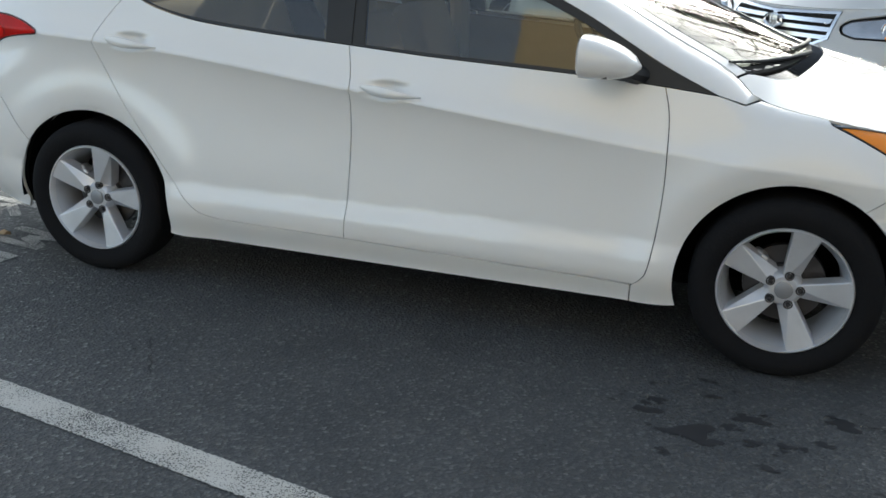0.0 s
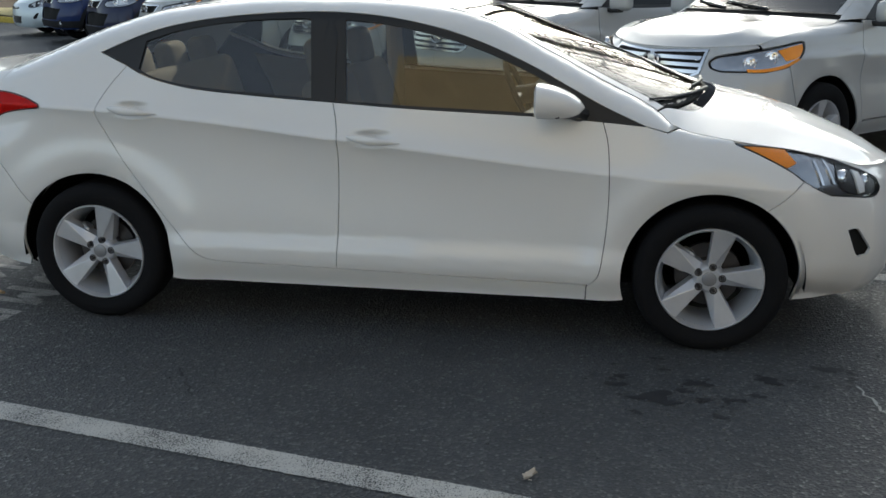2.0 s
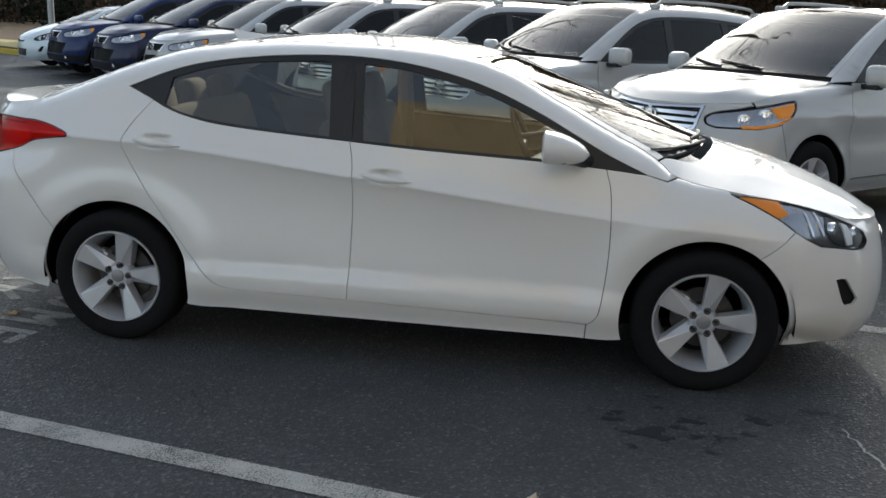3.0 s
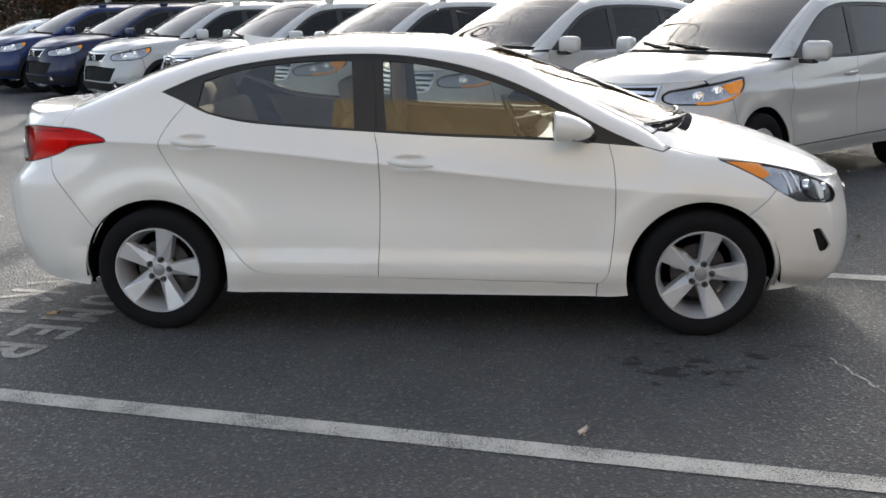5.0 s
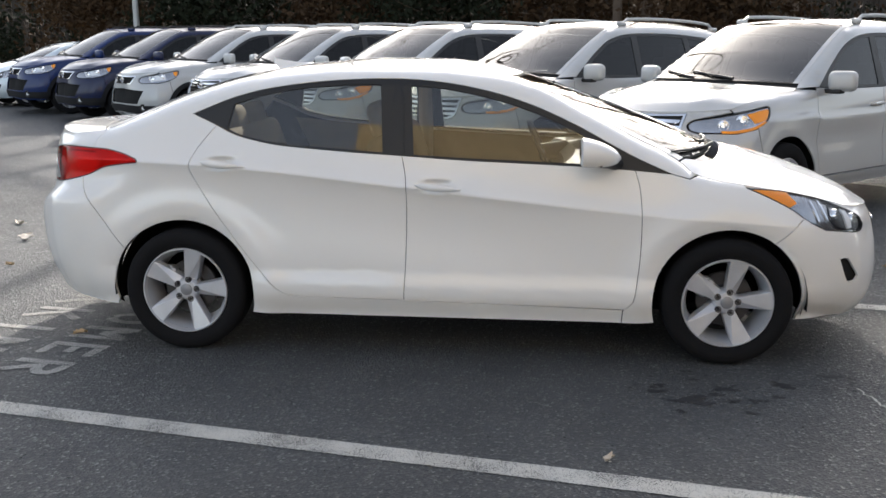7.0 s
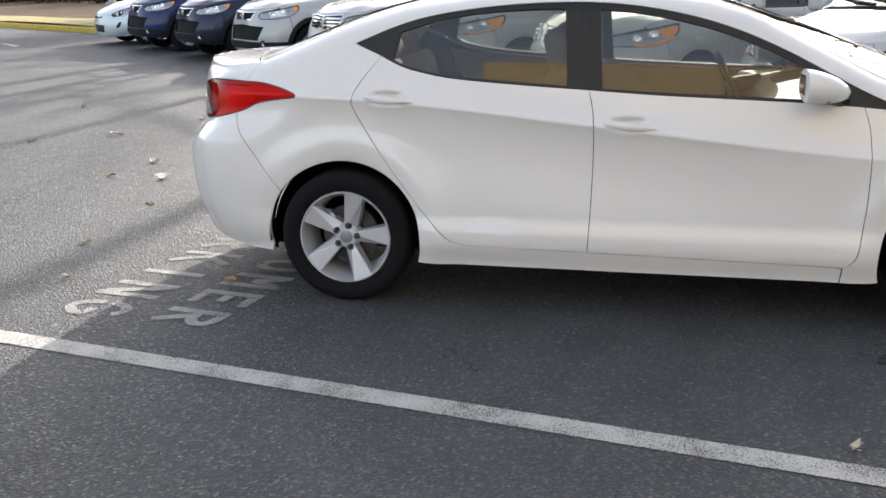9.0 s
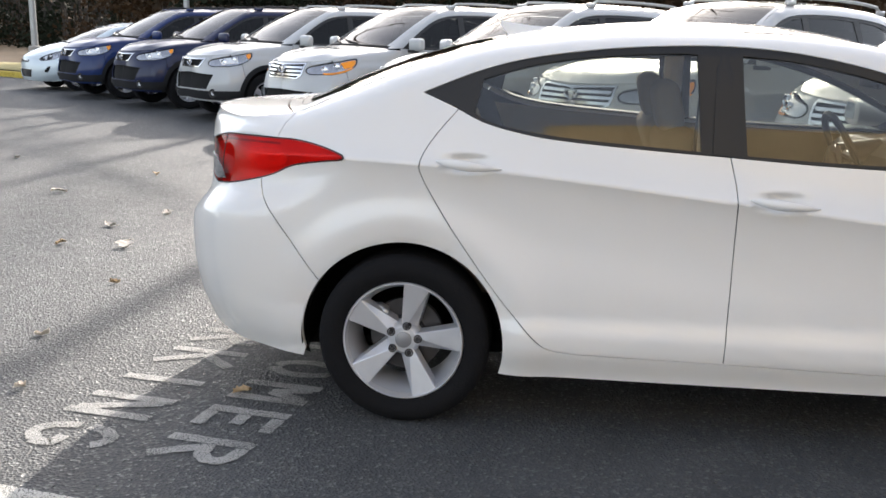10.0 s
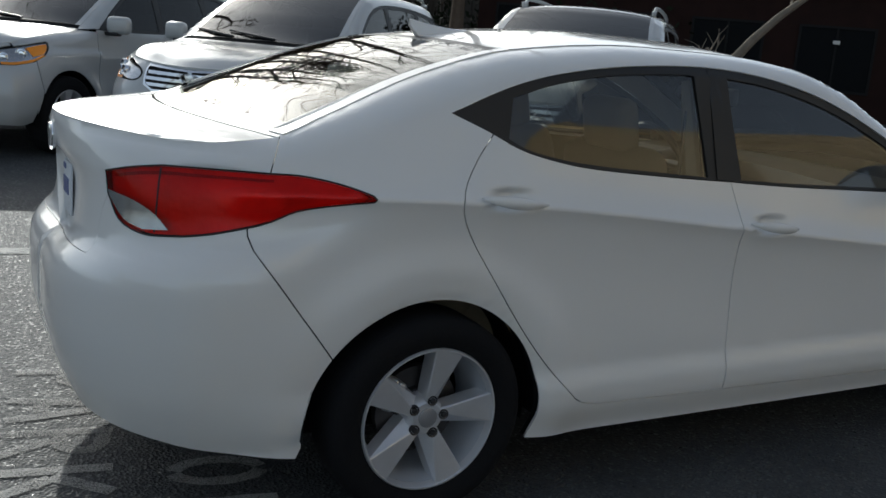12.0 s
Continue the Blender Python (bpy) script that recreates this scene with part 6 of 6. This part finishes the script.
# ---- trees ----
def limb(mb, p, d, length, r, depth, rr, lean=0.25):
    """A tapered, crooked limb with its forks."""
    n = 5 if depth > 1 else 4
    pts, rad = [p.copy()], [r]
    for i in range(n):
        d = (d + Vector((rr.uniform(-1, 1), rr.uniform(-1, 1), rr.uniform(-0.5, 0.8))) * lean * 0.5).normalized()
        p = p + d * length / n
        pts.append(p.copy())
        rad.append(r * (1 - 0.5 * (i + 1) / n))
    mb.tube([tuple(q) for q in pts], rad, 7 if depth > 2 else 5 if depth > 1 else 4, caps=False)
    if depth > 0:
        k = 3 if depth > 1 else 3
        for i in range(k):
            j = rr.randint(2, n)
            a = Vector((rr.uniform(-1, 1), rr.uniform(-1, 1), rr.uniform(-0.1, 0.9))).normalized()
            limb(mb, pts[j], (d * 0.75 + a * 0.8).normalized(), length * rr.uniform(0.5, 0.75), rad[j] * rr.uniform(0.45, 0.7), depth - 1, rr, lean + 0.05)


def bare_tree(x, y, h, r, seed, material="bark", label="tall bare winter tree", lean=(0, 0), fork=0.35, depth=4, z=0.1):
    rr = random.Random(seed)
    t = thing("bare_tree", label, "tree", pose(x, y, z), "bare trees")
    mb = MB()
    pts, rad = [], []
    n = 8
    for i in range(n + 1):
        f = i / n
        pts.append(Vector((lean[0] * f * f + rr.uniform(-0.05, 0.05) * h * 0.06 * (i > 0), lean[1] * f * f + rr.uniform(-0.05, 0.05) * h * 0.06 * (i > 0), h * f - 0.15 * (i == 0))))
        rad.append(r * (1 - 0.72 * f) * (1.35 if i == 0 else 1))
    mb.tube([tuple(p) for p in pts], rad, 10, caps=False)
    part("trunk", mb, material, t)
    cr = MB()
    for i in range(9):
        j = rr.randint(max(1, int(fork * n)), n)
        a = 2 * math.pi * rr.random()
        d = Vector((math.cos(a), math.sin(a), rr.uniform(0.25, 1.0))).normalized()
        limb(cr, pts[j].copy(), d, h * rr.uniform(0.18, 0.34), rad[j] * rr.uniform(0.4, 0.65), depth - 2, rr)
    limb(cr, pts[-1].copy(), Vector((0, 0, 1)), h * 0.22, rad[-1], depth - 2, rr)
    part("crown", cr, material, t, "bare forked branches")
    return t


# single trees near the lot
for i, (x, y, h, r, mt, ln) in enumerate(((-9.5, 26.5, 15, 0.17, "bark", (0.3, 0)), (-6.0, 31.0, 17, 0.2, "bark", (0, 0.4)), (4.6, 30.0, 14, 0.16, "bark", (0.5, 0)), (12.0, 22.0, 16, 0.2, "bark", (-0.4, 0)), (9.0, 34.0, 18, 0.22, "bark", (0, 0)),
                                             (12.4, 12.2, 3.4, 0.13, "bark_pale", (2.0, -1.9)), (-13.0, 4.0, 12, 0.19, "bark", (-0.3, 0.3)), (8.6, 23.6, 14, 0.15, "bark", (0.2, -0.3)), (4.0, 24.4, 14, 0.15, "bark", (0.5, 0.2)))):
    bare_tree(x, y, h, r, 20 + i, mt, "leaning pale-barked bare tree" if mt == "bark_pale" else "tall bare winter tree", ln, z=0.12 if y > 15 else 0.0)
bare_tree(0.57, 29.5, 19, 0.22, 22, "bark", "tall bare winter tree with a high fork", (0, 0), 0.92, 4, 0.12)
# trees added so that their high twigs dapple the ground and bonnets
for x, y, h, sd in ((-2.2, 33.5, 20.0, 57), (-5.2, 30.0, 18.0, 58), (4.9, 25.5, 15.0, 54), (7.1, 24.5, 14.5, 55), (9.1, 25.2, 14.0, 56), (7.0, 42.0, 24.0, 59), (8.8, 44.0, 24.0, 60), (10.6, 43.0, 23.0, 61), (8.0, 28.0, 17.0, 52)):
    bare_tree(x, y, h, 0.18, sd, "bark", "tall bare tree, its dense fine twigs added to dapple the light", (0.2, 0.0), 0.45, 6, 0.12)
# the woods: countless thin trunks
rw = random.Random(11)
wood = MB()
for i in range(420):
    x, y = rw.uniform(-62, 62), rw.uniform(33, 70)
    if y < 34 - 0.55 * x and x < -12 and y < 42:
        y += 12
    h, r = rw.uniform(7, 12), rw.uniform(0.05, 0.15)
    ln = Vector((rw.uniform(-0.8, 0.8), rw.uniform(-0.8, 0.8), 0))
    wood.tube([(x, y, 0), tuple(Vector((x, y, h * 0.5)) + ln * 0.3), tuple(Vector((x, y, h)) + ln)], [r * 1.15, r * 0.8, r * 0.35], 6, caps=False)
    for k in range(5):
        z0 = h * rw.uniform(0.25, 0.95)
        a = rw.uniform(0, 6.28)
        L = rw.uniform(0.8, 2.6)
        wood.tube([tuple(Vector((x, y, z0)) + ln * (z0 / h) ** 2), (x + L * 0.5 * math.cos(a), y + L * 0.5 * math.sin(a), z0 + L * 0.35), (x + L * math.cos(a), y + L * math.sin(a), z0 + L * 0.8)], [r * 0.4, r * 0.25, r * 0.08], 4, caps=False)
obj("woods", wood, "dead_wood", label="dim leafless woods behind the car park", category="woods", kind="stuff")
# leaves as small separate blades
def blades(name, centres, size, material, seed, parent=None, **tags):
    """One small four-cornered leaf, turned at random, at each centre."""
    rs = np.random.RandomState(seed)
    c = np.asarray(centres, float)
    n = len(c)
    u, v = rs.normal(size=(n, 3)), rs.normal(size=(n, 3))
    u *= (size * rs.uniform(0.7, 1.4, n) / np.linalg.norm(u, axis=1))[:, None]
    v *= (0.6 * size * rs.uniform(0.7, 1.4, n) / np.linalg.norm(v, axis=1))[:, None]
    vs = np.stack([c - u, c + v, c + u, c - v], 1).reshape(-1, 3)
    me = bpy.data.meshes.new(name)
    me.from_pydata(vs.tolist(), [], np.arange(4 * n).reshape(-1, 4).tolist())
    me.materials.append(M[material])
    ob = new(name, me)
    if parent is not None:
        ob.parent = parent
    return tagged(ob, **tags)


rs = np.random.RandomState(4)
clumps = {"shrub": [], "brown_leaf": []}
for i in range(520):
    x, y = rs.uniform(-62, 66), rs.uniform(31, 56)
    if x < -12 and y < 34 - 0.55 * (x + 12):
        y += 14
    R, H = rs.uniform(0.8, 2.4), rs.uniform(0.8, 4.5)
    n = 150
    z = H * rs.random_sample(n)
    q = R * np.sqrt(rs.random_sample(n)) * (1 - 0.6 * z / H)
    a = rs.uniform(0, 2 * math.pi, n)
    clumps["brown_leaf" if rs.random_sample() < 0.4 else "shrub"].append(np.stack([x + q * np.cos(a), y + q * np.sin(a), z + 0.1], 1))
blades("undergrowth", np.vstack(clumps["shrub"]), 0.15, "shrub", 1, label="dark evergreen undergrowth among the trees", category="undergrowth", kind="stuff")
blades("oak_leaves", np.vstack(clumps["brown_leaf"]), 0.12, "brown_leaf", 2, label="brown leaves clinging to low saplings", category="undergrowth", kind="stuff")


def leafy_tree(x, y, h, r, spread, seed, material, label, count=9000, base=0.12, size=0.10):
    rr, rn = random.Random(seed), np.random.RandomState(seed)
    t = thing("leafy_tree", label, "tree", pose(x, y, 0.1), "leafy trees")
    mb, tips = MB(), []
    mb.tube([(0, 0, -0.15), (0.05, 0, h * 0.3), (0, 0.08, h * 0.65), (0, 0, h * 0.97)], [r * 1.3, r, r * 0.6, r * 0.12], 10, caps=False)
    for i in range(34):
        f = base + (0.98 - base) * i / 33
        a = i * 2.4 + rr.uniform(-0.4, 0.4)
        L = spread * (1 - 0.8 * max(0, f - 0.3) / 0.7) * rr.uniform(0.7, 1.1)
        p0 = Vector((0, 0, h * f * 0.95))
        d = Vector((math.cos(a), math.sin(a), rr.uniform(0.1, 0.5)))
        pts = [p0, p0 + d * L * 0.5 + Vector((0, 0, 0.05 * L)), p0 + d * L]
        mb.tube([tuple(p) for p in pts], [r * 0.28, r * 0.16, r * 0.05], 5, caps=False)
        tips += [pts[0] + (pts[2] - pts[0]) * k for k in (0.35, 0.55, 0.75, 0.9, 1.0)]
    part("trunk", mb, "bark", t)
    tp = np.array([tuple(p) for p in tips])
    c = tp[rn.randint(0, len(tp), count)] + rn.normal(scale=(0.42 * spread / 2.6, 0.42 * spread / 2.6, 0.32), size=(count, 3))
    c = c[c[:, 2] > 0.15]
    blades("crown", c, size, material, seed, parent=t)
    return t


leafy_tree(6.4, 21.5, 4.6, 0.14, 2.4, 8, "brown_leaf", "oak still holding its brown leaves", 9000)
leafy_tree(16.5, 20.5, 6.0, 0.18, 2.8, 5, "shrub", "dense dark evergreen tree", 12000, 0.04)
leafy_tree(22.0, 24.0, 7.0, 0.2, 3.2, 6, "shrub", "dense dark evergreen tree", 12000, 0.04)
leafy_tree(28.0, 21.0, 7.0, 0.2, 3.2, 7, "shrub", "dense dark evergreen tree", 10000, 0.04)
for i, (x, y, h, sp, mt) in enumerate(((-12.5, 27.5, 5.4, 2.6, 0), (-8.4, 25.8, 5.0, 2.5, 1), (-4.6, 27.0, 5.4, 2.6, 0), (-1.2, 25.6, 4.8, 2.5, 1), (2.6, 26.6, 5.2, 2.6, 0))):
    leafy_tree(x, y, h, 0.19, sp, 40 + i, ("brown_leaf", "shrub")[mt], ("oak still holding its brown leaves", "dense dark evergreen tree")[mt], 9000, 0.2)
# added oak: its unseen crown blocks sun from the ground by the saloon's nose
leafy_tree(6.7, 29.2, 16.5, 0.2, 2.1, 63, "brown_leaf", "added tall oak, its brown crown out of view shading the ground", 6500, 0.55, 0.09)
# a far wooded rise that closes the view
rise = MB()
xs = list(range(-160, 161, 8))
for i, x in enumerate(xs):
    for z in (-0.2, 4.0, 8.0, 11.0):
        rise.v.append((float(x), 74.0 + 0.0006 * x * x * (-1) + 1.5 * noise.noise(Vector((x * 0.1, z, 0))) + 0.3 * z, z + (1.6 * noise.noise(Vector((x * 0.07, 3.0, z))) if z > 5 else 0)))
rise.f = [(i * 4 + j, i * 4 + j + 1, (i + 1) * 4 + j + 1, (i + 1) * 4 + j) for i in range(len(xs) - 1) for j in range(3)]
obj("far_woods", rise, "dead_wood", label="far wooded rise in dim brown", category="woods", kind="stuff")

M["verge"] = plain("dry_verge", (0.36, 0.31, 0.15), 0.95, scale=4.0, vary=0.35, bump=0.6, bump_scale=40.0)
vp = line_pts((-48, 42.0), (-11.0, 19.4), 40)
vd = Vector((37.0, -22.6)).normalized()
vm = MB()
for a in vp:
    for k in range(6):
        q = Vector(a) + Vector((-vd.y, vd.x)) * (0.17 + 0.42 * k)
        vm.v.append((q.x, q.y, 0.19 + 0.10 * noise.noise(Vector((q.x * 0.2, q.y * 0.2, 0.0))) + 0.05 * min(k, 1)))
vm.f = [(i * 6 + j, i * 6 + j + 1, (i + 1) * 6 + j + 1, (i + 1) * 6 + j) for i in range(len(vp) - 1) for j in range(5)]
obj("grass_verge", vm, "verge", label="dry yellowed grass verge behind the kerb", category="verge", kind="structure")


# ---- poles ----
def lamp_post(x, y, h, r, label):
    t = thing("lamp_post", label, "lamp post", pose(x, y, 0))
    part("pole", MB().tube([(0, 0, 0), (0, 0, h * 0.5), (0, 0, h)], [r, r * 0.85, r * 0.65], 14), "pole", t)
    part("base", MB().tube([(0, 0, -0.02), (0, 0, 0.5), (0, 0, 0.55)], [r * 2.0, r * 2.0, r * 1.4], 16), "concrete", t)


lamp_post(-10.2, 24.2, 8.0, 0.09, "grey steel lamp post behind the parked row")
lamp_post(-19.8, 33.0, 8.0, 0.13, "dark timber-coloured post at the woods' edge")


# ---- the low building across the drive ----
M["window_dark"] = plain("dark_window_glass", (0.006, 0.007, 0.008), 0.88)
M["sign_pale"] = plain("pale_sign", (0.62, 0.62, 0.60), 0.5)
far = thing("brick_building", "low brick building with dark windows, its shade put into the brick colour", "building", pose(18.0, 15.7, 0, 0, 0, -47.0))
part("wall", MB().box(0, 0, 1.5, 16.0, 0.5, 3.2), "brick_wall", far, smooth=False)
part("roof_edge", MB().box(0, -0.05, 3.16, 16.4, 0.9, 0.16, 0.03), "matt_black", far)
for k in range(6):
    x = -6.6 + 2.6 * k
    win = part("window", MB().box(x, -0.253, 1.45, 1.7, 0.04, 1.5), "window_dark", far, "dark window pane", smooth=False)
    part("window_frame", MB().box(x, -0.27, 2.22, 1.8, 0.06, 0.06).box(x, -0.27, 0.68, 1.8, 0.06, 0.06).box(x - 0.87, -0.27, 1.45, 0.06, 0.06, 1.48).box(x + 0.87, -0.27, 1.45, 0.06, 0.06, 1.48).box(x, -0.27, 1.45, 0.05, 0.05, 1.48), "matt_black", win, smooth=False)
for x, w in ((1.2, 0.16), (4.4, 0.34)):
    part("sign_bar", MB().box(x, -0.30, 1.86, w, 0.02, 0.09, 0.004), "sign_pale", far)
pv = MB().add([(12.6, 11.4, 0.02), (16.6, 7.0, 0.02), (18.6, 8.8, 0.02), (14.6, 13.2, 0.02), (12.6, 11.4, -0.02), (16.6, 7.0, -0.02), (18.6, 8.8, -0.02), (14.6, 13.2, -0.02)], [(0, 1, 2, 3), (0, 4, 5, 1), (1, 5, 6, 2), (2, 6, 7, 3), (3, 7, 4, 0)])
obj("pavement", pv, "pave", smooth=False, label="pale concrete walk beside the drive", category="pavement", kind="structure")


# ---- the building behind the walker ----
M["render_wall"] = plain("buff_rendered_wall", (0.40, 0.32, 0.20), 0.85, scale=0.8, vary=0.15, bump=0.2, bump_scale=40.0)
M["plinth"] = plain("dark_wall_cladding", (0.14, 0.14, 0.15), 0.6, scale=0.9, vary=0.25)
south = thing("wall_south", "plain building front, buff above dark cladding", "wall")
tagged(south, kind="structure")
part("lower_wall", MB().box(12.75, -13.6, 1.9, 26.5, 6.4, 3.8), "plinth", south, "dark cladding", smooth=False)
part("upper_wall", MB().box(12.75, -13.58, 5.8, 26.5, 6.4, 4.0), "render_wall", south, "buff rendered wall", smooth=False)
# added east wall, always outside the camera's view
east = MB().box(26.2, -2.4, 3.7, 0.4, 16.0, 7.4)
obj("unseen_wall_east", east, "brick_wall", smooth=False, label="unseen near-black wall added beside the lot", category="wall", kind="structure")
